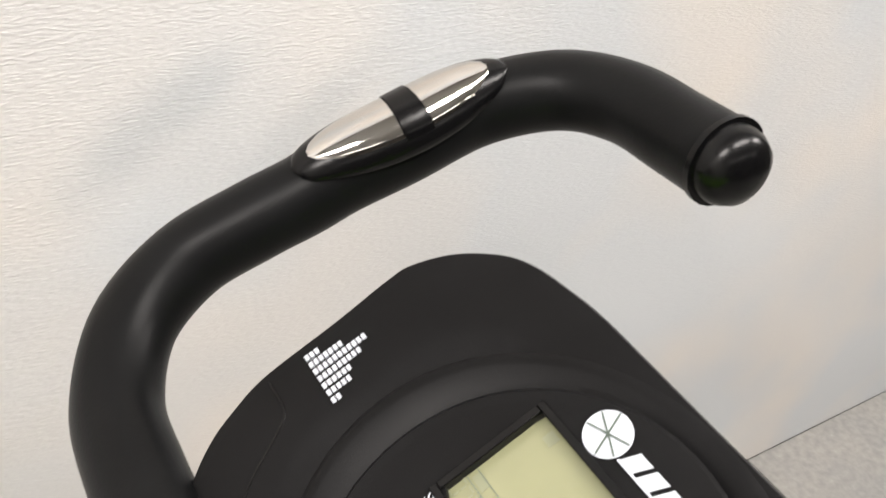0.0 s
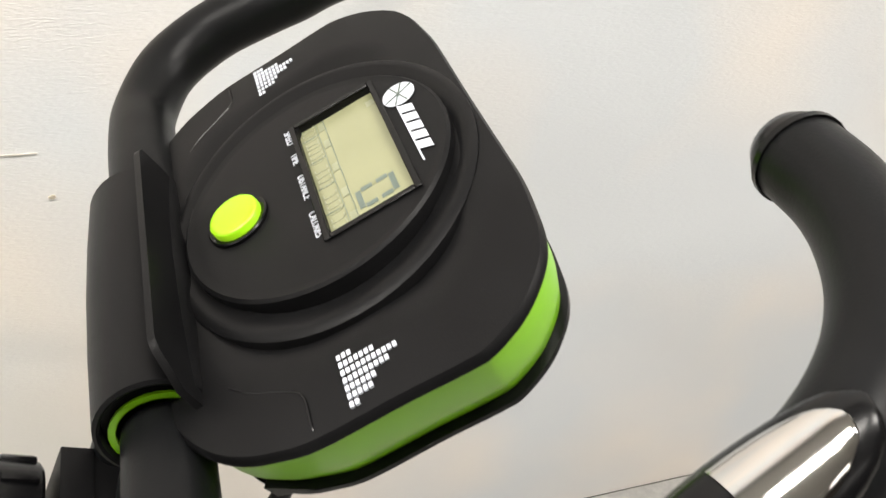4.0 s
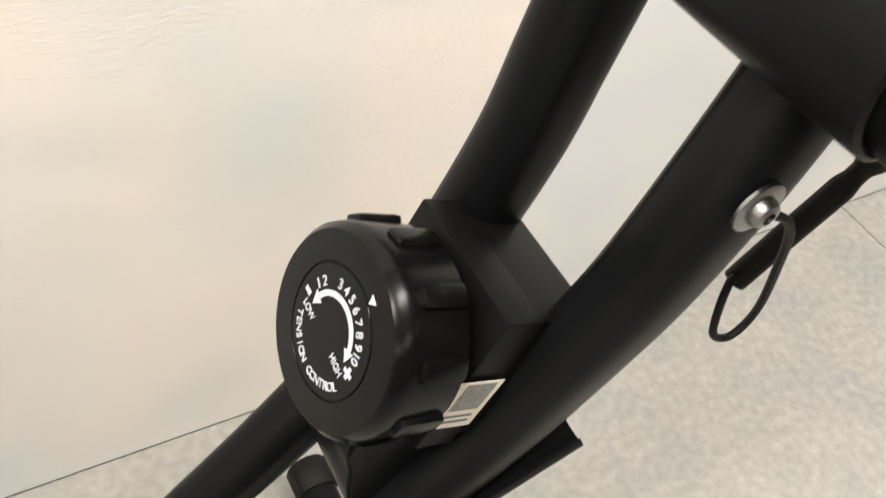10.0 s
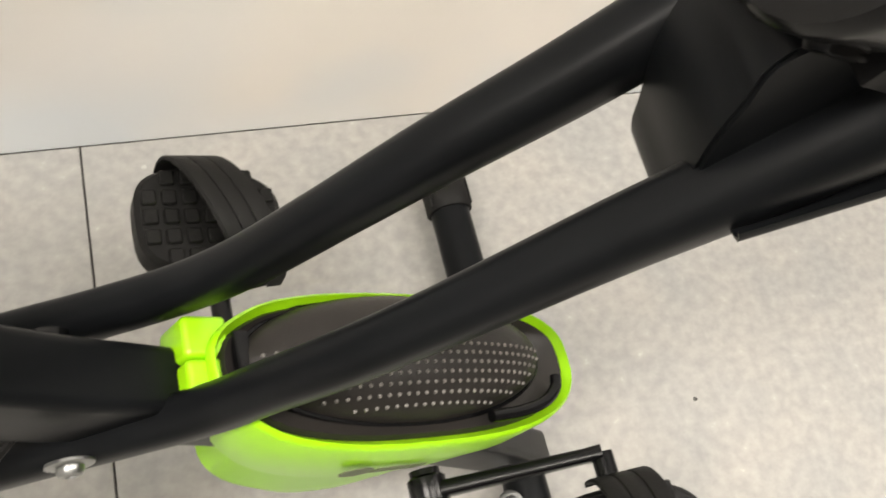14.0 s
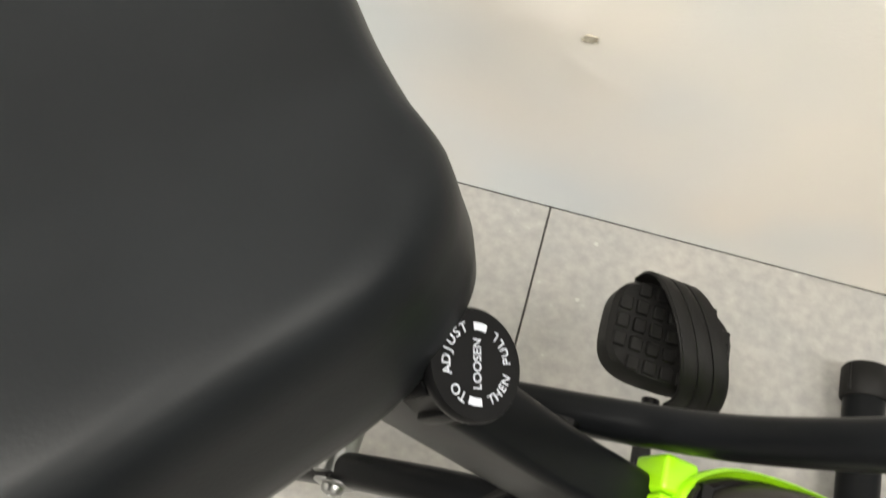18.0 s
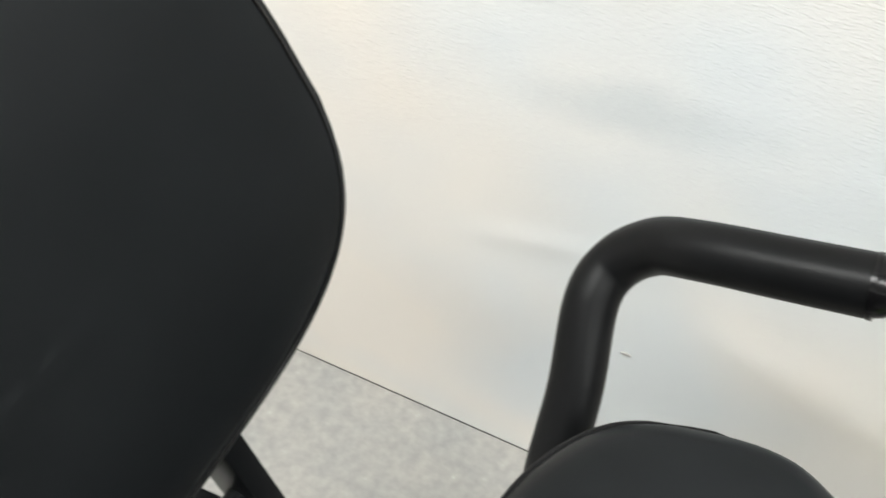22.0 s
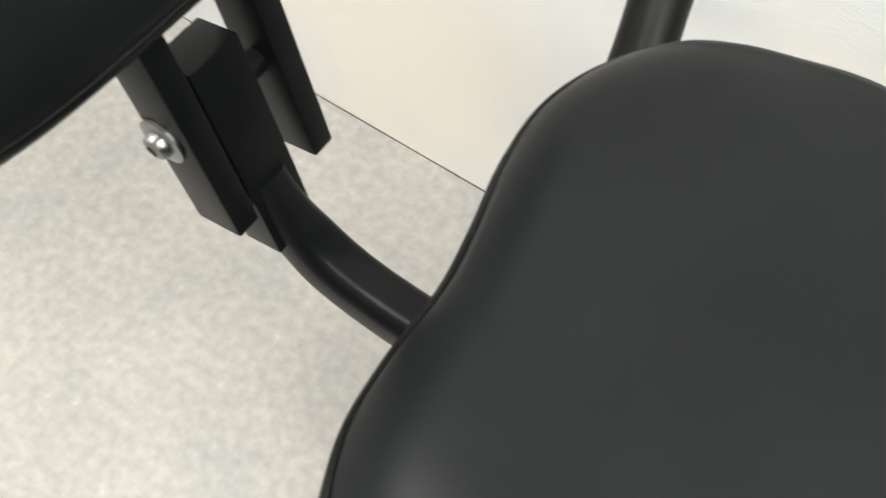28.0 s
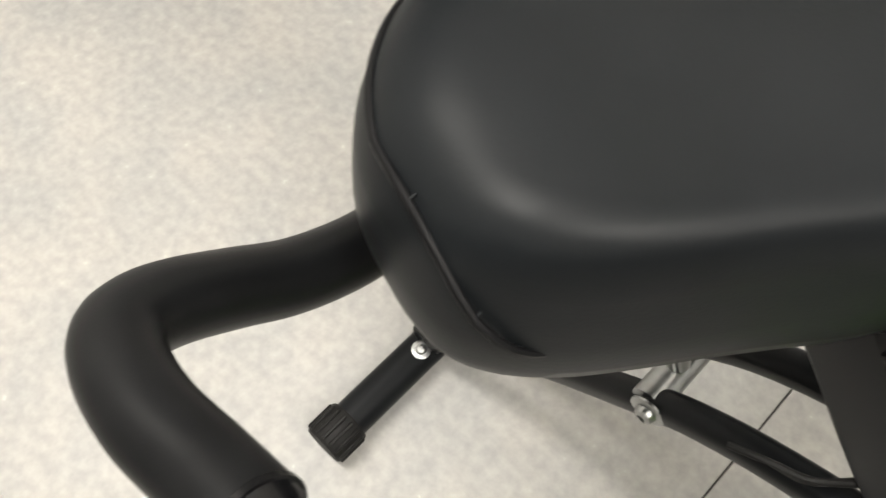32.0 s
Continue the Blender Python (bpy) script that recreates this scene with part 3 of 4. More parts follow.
# handlebar
HB_LEFT = [(0.0042, 0.0, 0.9325), (0.0047, 0.0700, 0.9390), (0.0043, 0.1225, 0.9375), (0.0075, 0.1595, 0.9368), (0.0234, 0.1903, 0.9474), (0.0513, 0.2055, 0.9617), (0.0812, 0.2030, 0.9775), (0.1006, 0.1998, 0.9872), (0.1179, 0.1968, 0.9975), (0.1443, 0.1935, 1.0085), (0.1810, 0.1915, 1.0225), (0.2115, 0.1755, 1.0341), (0.2255, 0.1479, 1.0405), (0.2270, 0.1158, 1.0428), (0.2255, 0.0905, 1.0455)]
HB_RIGHT = [(0.0036, -0.0620, 0.9258), (0.0028, -0.1150, 0.9272), (0.0030, -0.1619, 0.9305), (0.0144, -0.1995, 0.9360), (0.0407, -0.2173, 0.9425), (0.0715, -0.2230, 0.9570), (0.0943, -0.2252, 0.9760), (0.1121, -0.2244, 0.9885), (0.1452, -0.2164, 1.0070), (0.1812, -0.2053, 1.0240), (0.2096, -0.1832, 1.0335), (0.2287, -0.1550, 1.0382), (0.2400, -0.1217, 1.0395), (0.2421, -0.0909, 1.0380)]
full = curve_points(HB_RIGHT[::-1] + HB_LEFT, 7)
handlebar = part("handlebar", sweep(full, circle(0.0178, 24), (0, 0, 0)), M_FOAM, BIKE, "black foam-covered handlebar")
for sy in (1, -1):
    end, before = (full[-1], full[-3]) if sy > 0 else (full[0], full[2])
    prof = [(0.0189, -0.002), (0.0189, 0.0008), (0.0168, 0.001), (0.0162, 0.006), (0.0136, 0.0110), (0.0090, 0.0140), (0.004, 0.0153)]
    part("end_cap", lathe(prof, Matrix.Translation(end) @ (end - before).to_track_quat("Z", "Y").to_matrix().to_4x4()), M_GLOSS, handlebar, "domed glossy end cap")
    bar = [p for p in full if p.y * sy > 0.11 and p.x > 0.03]
    mid = min(range(len(bar)), key=lambda i: abs(bar[i].x - 0.147))

    def along(s):
        """The point and the way of the bar's middle line, s metres from the pod's middle."""
        i, step = mid, 1 if (s > 0) == (bar[-1].x > bar[0].x) else -1
        left = abs(s)
        while 0 < i + step < len(bar) - 1 and (bar[i + step] - bar[i]).length < left:
            left -= (bar[i + step] - bar[i]).length
            i += step
        way = (bar[i + step] - bar[i]).normalized()
        return bar[i] + way * left, way * (1 if s > 0 else -1)

    def patch(half, turn, r0, rise, u0, u1, power, rings=20, cols=16):
        """An elongated lens on the bar, between u0 and u1 of its length."""
        bm = bmesh.new()
        vs = []
        for i in range(rings + 1):
            u = u0 + (u1 - u0) * i / rings
            p, t = along(half * u if abs(u) > 1e-4 else 1e-4)
            n = Vector((-0.25, -0.20 if p.y > 0 else -0.06, 1.0))
            n = (n - t * n.dot(t)).normalized()
            b = t.cross(n)
            w = math.sqrt(max(0.0, 1 - abs(u) ** 2.3))
            row = []
            for k in range(cols + 1):
                v = -1 + 2 * k / cols
                g = radians(turn) * w * v
                r = r0 + rise * max(0.0, 1 - u * u - (w * v) ** 2) ** power
                row.append(bm.verts.new(p + (n * math.cos(g) + b * math.sin(g)) * r))
            vs.append(row)
        for r0_, r1_ in zip(vs, vs[1:]):
            for k in range(cols):
                bm.faces.new((r0_[k], r0_[k + 1], r1_[k + 1], r1_[k]))
        bmesh.ops.recalc_face_normals(bm, faces=bm.faces)
        bmesh.ops.solidify(bm, geom=bm.faces[:], thickness=-0.0012)
        return bm

    part("sensor_pod", patch(0.0490, 56, 0.0181, 0.0044, -0.999, 0.999, 0.45, 40, 24), M_GLOSS, handlebar, "raised black sensor housing")
    part("sensor_plate", patch(0.0405, 35, 0.0213, 0.0020, -0.999, -0.15, 0.5), M_CHROME, handlebar, "polished metal pulse sensor plate")
    part("sensor_plate", patch(0.0405, 35, 0.0213, 0.0020, 0.15, 0.999, 0.5), M_CHROME, handlebar, "polished metal pulse sensor plate")
    part("sensor_bridge", patch(0.0405, 37, 0.0216, 0.0023, -0.14, 0.14, 0.5, 6), M_GLOSS, handlebar)

# twin front frame tubes, from the console down to the rear foot
TUBE_RIGHT = [(0.025, -0.040, 0.945), (0.012, -0.040, 0.908), (-0.004, -0.042, 0.868), (-0.014, -0.039, 0.826), (-0.0225, -0.035, 0.795), (-0.041, -0.028, 0.742), (-0.0756, -0.0264, 0.698), (-0.1131, -0.0245, 0.6545), (-0.16, -0.025, 0.606), (-0.20, -0.025, 0.5675), (-0.23, -0.021, 0.531), (-0.2538, -0.0185, 0.504), (-0.2917, -0.0164, 0.4827), (-0.345, -0.014, 0.458), (-0.40, -0.0114, 0.4225), (-0.4514, -0.0067, 0.3646), (-0.5587, 0.004, 0.211), (-0.66, 0.0, 0.063)]
TUBE_LEFT = [(0.0177, 0.0365, 0.945), (-0.0004, 0.033, 0.907), (-0.0104, 0.032, 0.87), (-0.018, 0.0335, 0.828), (-0.0336, 0.035, 0.781), (-0.048, 0.037, 0.7465), (-0.0686, 0.039, 0.7124), (-0.1129, 0.034, 0.672), (-0.16, 0.031, 0.630), (-0.20, 0.031, 0.585), (-0.232, 0.035, 0.541), (-0.262, 0.039, 0.511), (-0.30, 0.040, 0.493), (-0.383, 0.040, 0.462), (-0.4539, 0.044, 0.3866), (-0.561, 0.043, 0.216), (-0.66, 0.041, 0.06)]
for tube in (TUBE_RIGHT, TUBE_LEFT):
    pts = curve_points(tube, 6)
    part("frame_tube", sweep(pts, ring_profile(0.0298, 0.0345, 0.0135), size=[0.76 + 0.24 * min(1.0, max(0.0, (p.z - 0.59) / 0.16)) for p in pts]), M_PAINT, BIKE, "curved black painted steel tube")
sleeve_y = 0.019
part("spacer_sleeve", lathe([(0.013, -0.032), (0.013, 0.032)], pose(-0.448, sleeve_y, 0.380, 90)), M_ZINC, BIKE, "bright zinc sleeve between the tubes")
part("pull_rod", sweep(curve_points([(-0.450, sleeve_y, 0.393), (-0.472, 0.014, 0.45), (-0.50, 0.008, 0.52)], 6), circle(0.0085, 14)), M_ZINC, BIKE, "bright steel rod")
bolt(pose(-0.315, -0.031, 0.505, 90), 0.0060)
bolt(pose(-0.444, -0.018, 0.383, 90), 0.008)
bolt(pose(-0.008, -0.0575, 0.876, 90), 0.0050)
for sy in (1, -1):
    part("pivot_washer", lathe([(0.010, -0.0025), (0.010, 0.0025)], pose(-0.320, sy * 0.0195 + 0.006, 0.508, 90), 22), M_GLOSS, BIKE)

# tension control
AX = Vector((-0.92, 0, 0.38)).normalized()
KN = Matrix.Translation((-0.1065, -0.0005, 0.7955)) @ Matrix.Scale(0.955, 4) @ Matrix(((0, -1, 0), (AX.cross(Vector((0, -1, 0)))), AX)).transposed().to_4x4()
knob = part("tension_knob", lathe([(0.0360, -0.033), (0.0382, -0.031), (0.0392, -0.008), (0.0385, -0.003), (0.0360, -0.0002), (0.0248, 0.0), (0.0245, -0.0006), (0.0241, -0.0006), (0.0238, 0.0), (0.001, 0.0)], KN, 48), M_GLOSS, BIKE, "round black tension knob with white numbers")
for k in range(10):
    part("grip_rib", block((-0.0045, 0.0360, -0.0295), (0.0045, 0.0415, -0.010), 0.002, KN @ pose(0, 0, 0, 0, 0, 36 * k + 10)), M_GLOSS, knob)
T = KN @ pose(0, 0, 0.0002) @ Matrix.Scale(0.97, 4)
for ch, a in [("1", 66), ("2", 53)] + [(str(n), 22 - 13.6 * (n - 3)) for n in range(3, 10)]:
    arc_words("print_number", ch, 0.0182, a, 0, 0.0056, T, M_WHITE, knob)
arc_words("print_number", "10", 0.0180, -69, -8, 0.0052, T, M_WHITE, knob)
arc_words("print_tension_control", "TENSION CONTROL", 0.0200, 117, 8.4, 0.0048, T, M_WHITE, knob, inward=True)


def polar(r, a):
    return (-r * math.sin(radians(a)), r * math.cos(radians(a)))


words("print_low", "LOW", 0.0045, T @ pose(*polar(0.0150, 106), 0, 0, 0, -8), M_WHITE, knob, 0.85)
words("print_high", "HIGH", 0.0045, T @ pose(*polar(0.0125, -117), 0, 0, 0, -8), M_WHITE, knob, 0.85)
arrow = [polar(0.0127, 72 - 145 * k / 18) for k in range(19)] + [polar(0.0150, 72 - 145 * k / 18) for k in range(18, -1, -1)]
flat("print_arrow", arrow, T, M_WHITE, knob)
flat("print_arrowhead", [polar(0.0110, 71), polar(0.0166, 71), polar(0.0142, 92)], T, M_WHITE, knob)
flat("print_arrowhead", [polar(0.0110, -72), polar(0.0166, -72), polar(0.0140, -92)], T, M_WHITE, knob)
flat("print_minus", [polar(0.0176, 84), polar(0.0214, 85), polar(0.0214, 90), polar(0.0176, 91)], T, M_WHITE, knob)
cx, cy = polar(0.0182, -95)
for w, h in ((0.0050, 0.0017), (0.0017, 0.0050)):
    flat("print_plus", [(cx - w / 2, cy - h / 2), (cx + w / 2, cy - h / 2), (cx + w / 2, cy + h / 2), (cx - w / 2, cy + h / 2)], T @ pose(0, 0, 0.00005 if w > h else 0), M_WHITE, knob)
flat("print_marker", [polar(0.0262, -21), polar(0.0298, -17), polar(0.0298, -25)], T, M_WHITE, knob)
tbox = part("tension_box", block((-0.0300, -0.032, -0.090), (0.0300, 0.034, -0.041), 0.0022, KN), M_PLASTIC, BIKE, "square black control box")
part("box_lip", block((-0.0320, -0.034, -0.058), (0.0320, 0.036, -0.040), 0.001, KN), M_PLASTIC, tbox)
part("knob_collar", lathe([(0.019, -0.046), (0.019, -0.031)], KN, 24), M_GLOSS, tbox)
LB = axes((-0.071, -0.0325, 0.790), (0.018, 0, -0.008), (0, -1, 0))
label = part("label", block((-0.001, -0.0245, 0.0), (0.0198, 0.001, 0.0003), 0, LB @ pose(0.0, -0.002, 0.0)), M_LABEL, tbox, "small white paper sticker", smooth=False)
part("label_patch", block((0.003, -0.0165, 0.0003), (0.0172, -0.0023, 0.0004), 0, LB), M_PATCH, label, "plain grey printed square", smooth=False)
for j in range(2):
    part("label_line", block((0.002, -0.0205 - 0.003 * j, 0.0003), (0.0165, -0.0192 - 0.003 * j, 0.0004), 0, LB), M_SEG, label, smooth=False)

# bottle holder plate and slotted tube below the tension control
bm = bmesh.new()
y0, y1 = -0.022, 0.024
out = [(-0.104, 0.732), (-0.103, 0.712), (-0.099, 0.691), (-0.093, 0.670), (-0.088, 0.651), (-0.078, 0.638), (-0.062, 0.660), (-0.045, 0.690), (-0.034, 0.720), (-0.036, 0.745), (-0.055, 0.762), (-0.090, 0.762), (-0.105, 0.750)]
out = [(p.x, p.z) for p in closed_curve([(x, 0, z) for x, z in out], 3)]
a = [bm.verts.new((x, y0, z)) for x, z in out]
b = [bm.verts.new((x, y1, z)) for x, z in out]
for k in range(len(out)):
    bm.faces.new((a[k], a[(k + 1) % len(out)], b[(k + 1) % len(out)], b[k]))
bm.faces.new(a)
bm.faces.new(b[::-1])
bmesh.ops.recalc_face_normals(bm, faces=bm.faces)
bmesh.ops.bevel(bm, geom=[e for e in bm.edges if abs(e.verts[0].co.y - e.verts[1].co.y) < 1e-6], offset=0.0015, segments=2, affect="EDGES")
plate = part("holder_plate", bm, M_PAINT, BIKE, "curved black holder plate between the tubes")
part("plate_rib", sweep([Vector((-0.075, -0.005, 0.772)), Vector((-0.092, -0.018, 0.70)), Vector((-0.088, -0.023, 0.655))], circle(0.0022, 8)), M_GLOSS, plate)
tube_a, tube_b = Vector((-0.010, -0.037, 0.7255)), Vector((-0.090, -0.037, 0.688))
gutter = [(0.0082 * math.cos(radians(a)), 0.0070 * math.sin(radians(a))) for a in range(150, 401, 25)]
gutter += [(0.0067 * math.cos(radians(a)), 0.0055 * math.sin(radians(a))) for a in range(400, 149, -25)]
part("holder_gutter", sweep([tube_b, tube_b.lerp(tube_a, 0.5), tube_a], gutter, (0, 1, 0)), M_PAINT, BIKE, "open black sheet-metal gutter")

# cables
plug = curve_points([(0.078, -0.046, 0.893), (0.0670, -0.0470, 0.876), (0.0587, -0.0453, 0.8543), (0.048, -0.042, 0.828), (0.038, -0.039, 0.803)], 6)
part("cable_plug", sweep(plug, circle(0.0050, 14), (0, 0, 0), size=[0.8 if i < 4 else 1.15 if i < 11 else 0.75 if i < 13 else 0.95 for i in range(len(plug))]), M_RUBBER, BIKE, "black cable plug")
part("wire", sweep(curve_points([(-0.002, -0.0575, 0.872), (0.014, -0.058, 0.860), (0.030, -0.054, 0.830), (0.041, -0.051, 0.798), (0.037, -0.050, 0.783), (0.027, -0.049, 0.787), (0.024, -0.047, 0.801), (0.030, -0.042, 0.809), (0.038, -0.039, 0.804)], 6), circle(0.0016, 8), (0, 0, 0)), M_RUBBER, BIKE)

# seat post beam, from the seat down to the front foot
beam = [Vector((-0.455, 0, 0.660)), Vector((-0.40, 0, 0.605)), Vector((-0.33, 0, 0.525)), Vector((-0.27, 0, 0.468)), Vector((-0.15, 0, 0.33)), Vector((0.046, 0, 0.055))]
part("seat_beam", sweep(curve_points([tuple(p) for p in beam], 4), ring_profile(0.034, 0.050, 0.006)), M_PAINT, BIKE, "wide black square steel beam")
part("seat_post", sweep([Vector((-0.43, 0, 0.625)), Vector((-0.475, 0, 0.688))], ring_profile(0.027, 0.042, 0.005)), M_PAINT, BIKE)
A2 = Vector((0.56, 0.05, 0.82)).normalized()
X2 = Vector((0.0, 1.0, 0.0))
X2 = (X2 - A2 * X2.dot(A2)).normalized()
K2 = Matrix.Translation((-0.371, -0.001, 0.650)) @ Matrix((X2, A2.cross(X2), A2)).transposed().to_4x4() @ Matrix.Scale(0.94, 4)
knob2 = part("adjusting_knob", lathe([(0.013, -0.036), (0.020, -0.032), (0.0215, -0.010), (0.0243, -0.006), (0.0248, -0.002), (0.0236, 0.0), (0.005, 0.0004)], K2, 40), M_PLASTIC, BIKE, "round black pull knob with white lettering")
for k in range(8):
    part("grip_rib", block((-0.004, 0.018, -0.030), (0.004, 0.0235, -0.009), 0.002, K2 @ pose(0, 0, 0, 0, 0, 45 * k)), M_PLASTIC, knob2)
T2 = K2 @ pose(0, 0, 0.0005) @ Matrix.Scale(0.96, 4)
TURN = 12
arc_words("print_to_adjust", "TO ADJUST", 0.0168, TURN + 66, -15.5, 0.0064, T2, M_WHITE, knob2)
words("print_loosen", "LOOSEN", 0.0062, T2 @ pose(0, 0, 0, 0, 0, TURN + 5), M_WHITE, knob2, 0.95)
arc_words("print_then_pull", "THEN PULL", 0.0168, TURN + 122, 14.5, 0.0060, T2, M_WHITE, knob2, inward=True)
for a0 in (TURN - 90, TURN + 90):
    pts = [(0.0150 * math.cos(radians(a0 + 90 + d)), 0.0150 * math.sin(radians(a0 + 90 + d))) for d in (-12, -4, 4, 12)]
    pts += [(0.0185 * math.cos(radians(a0 + 90 + d)), 0.0185 * math.sin(radians(a0 + 90 + d))) for d in (12, 4, -4, -12)]
    flat("print_arrow", pts, T2, M_WHITE, knob2)
for k in range(2):
    part("brake_cable", sweep(curve_points([(-0.335, -0.012 + 0.003 * k, 0.50), (-0.355, -0.025, 0.488 - 0.004 * k), (-0.378, -0.034, 0.49), (-0.400, -0.040, 0.484)], 6), circle(0.0022, 8)), M_RUBBER, BIKE)

# wheel housing: a lime bowl with a dark inset
HN = Vector((0.44, 0, 0.90)).normalized()
HT_ = Vector((0.90, 0, -0.44)).normalized()
HC = Vector((-0.150, 0, 0.461))


def housing_row(half_len, half_w, depth, shift=0.0, power=2.6, n=48, side=0.0):
    out = []
    for k in range(n):
        a = 2 * math.pi * k / n
        c, s = math.cos(a), math.sin(a)
        u = math.copysign(abs(c) ** (2 / power), c) * half_len + shift
        v = math.copysign(abs(s) ** (2 / power), s) * half_w + side
        if v > 0.012:
            v = 0.012 + (v - 0.012) * 0.80
        if u < -0.08:
            v *= 1 - 0.25 * min(1, (-u - 0.08) / 0.06)
        out.append(HC + HT_ * u + Vector((0, v, 0)) - HN * depth)
    return out


housing = part("wheel_housing", layers([housing_row(0.1110, 0.036, 0.014, 0.0100), housing_row(0.1195, 0.0440, 0.002, 0.0100), housing_row(0.1202, 0.0452, -0.001, 0.0100), housing_row(0.1218, 0.0470, 0.0005, 0.0100), housing_row(0.1225, 0.0480, 0.004, 0.0100), housing_row(0.1190, 0.0488, 0.028, 0.0120), housing_row(0.1070, 0.044, 0.068, 0.0190), housing_row(0.0930, 0.037, 0.100, 0.0270), housing_row(0.085, 0.036, 0.130, 0.022), housing_row(0.06, 0.034, 0.152, 0.028), housing_row(0.02, 0.02, 0.172, 0.03)], close=True), M_GREEN, BIKE, "lime green plastic wheel housing")
part("housing_inset", layers([housing_row(0.1160, 0.0415, 0.018, 0.0100), housing_row(0.1160, 0.0415, 0.005, 0.0100), housing_row(0.1140, 0.0395, 0.0020, 0.0100), housing_row(0.1050, 0.0330, 0.0070, 0.0100, 2.6, 48, 0.003)]), M_TAUPE, housing, "dark taupe plastic inset")


def dome_point(u, v, lift=0.0):
    q = min(1.0, (u / 0.101) ** 2 + (v / 0.0365) ** 2)
    return HC + HT_ * (u + 0.006) + Vector((0, v + 0.0030, 0)) + HN * (0.0245 * math.sqrt(1 - q) - 0.006 + lift)


rows = []
for k in [1.0, 0.985, 0.95, 0.88, 0.78, 0.64, 0.48, 0.30, 0.12, 0.02]:
    rows.append([dome_point(0.101 * k * math.cos(a), 0.0365 * k * math.sin(a)) for a in [2 * math.pi * j / 48 for j in range(48)]])
part("grille", layers(rows), M_TAUPE, housing, "domed grille with rows of dots")
part("grille_edge", sweep([p for p in rows[0]] + [rows[0][0]], circle(0.0022, 8), tuple(HN), caps=False), M_GLOSS, housing)
bm = bmesh.new()
for i in range(-17, 18):
    for j in range(-6, 1):
        u, v = 0.0058 * i, 0.0050 * j
        if (u / 0.101) ** 2 + (v / 0.0365) ** 2 < 0.9:
            bmesh.ops.create_icosphere(bm, subdivisions=1, radius=0.0013, matrix=Matrix.Translation(dome_point(u, v)))
tagged(part("grille_dots", bm, M_DOT, housing), kind="stuff")
HM = Matrix.Translation(HC) @ Matrix((HT_, Vector((0, 1, 0)), HN)).transposed().to_4x4()
for y0, y1 in ((-0.019, 0.0054), (0.0062, 0.027)):
    part("housing_clip", block((-0.1215, y0, -0.032), (-0.0985, y1, -0.0045), 0.0035, HM, 3), M_GREEN, housing, "lime clip band round the beam")
part("clip_latch", block((-0.0985, -0.016, -0.010), (-0.0900, 0.018, -0.0005), 0.002, HM), M_GLOSS, housing)
part("inset_lip", sweep(curve_points([HM @ Vector(q) for q in ((0.050, -0.0350, 0.0030), (0.075, -0.0335, 0.0040), (0.094, -0.0290, 0.0045), (0.106, -0.0215, 0.0045), (0.110, -0.014, 0.0040))], 5), circle(0.0036, 10), (0, 0, 0)), M_GLOSS, housing, "glossy black lip")
SG = Matrix.Translation((-0.185, -0.0500, 0.445)) @ Matrix((Vector((0.90, 0, -0.44)), Vector((0.44, 0, 0.90)), Vector((0, -1, 0)))).transposed().to_4x4()
flat("sign_disc", [(0.0105 * math.cos(k * math.pi / 12), 0.0075 * math.sin(k * math.pi / 12)) for k in range(24)], SG, M_GREY, housing, 0.0006)
for k in range(5):
    flat("sign_bar", [(0.0105 + 0.0068 * k, -0.004), (0.0160 + 0.0068 * k, -0.004), (0.0185 + 0.0068 * k, 0.003), (0.0130 + 0.0068 * k, 0.003)], SG, M_GREY, housing, 0.0006)

# cranks and pedals
CR = Vector((-0.120, 0, 0.319))
ARM = Vector((0.112, 0, 0.036))


def crank(sy):
    d = ARM if sy < 0 else -ARM
    y0, y1 = sy * 0.037, sy * 0.064
    b = lathe([(0.0105, 0), (0.0105, 0.004), (0.0132, 0.006), (0.0132, 0.024), (0.0118, 0.027)], Matrix.Translation((CR.x, y0, CR.z)) @ pose(0, 0, 0, -90 * sy), 24)
    cr = part("crank", b, M_GLOSS, BIKE, "glossy black crank")
    a, e = Vector((CR.x, sy * 0.052, CR.z)), Vector((CR.x, sy * 0.056, CR.z)) + d
    part("crank_arm", sweep([a, a.lerp(e, 0.12), a.lerp(e, 0.9), e], ring_profile(0.011, 0.018, 0.004), size=[1.2, 1.0, 0.85, 0.95]), M_GLOSS, cr)
    part("pedal_axle", lathe([(0.0075, 0), (0.0075, 0.022 if sy < 0 else 0.075)], Matrix.Translation(e) @ pose(0, 0, 0, -90 * sy), 16), M_GLOSS, cr)
    return e


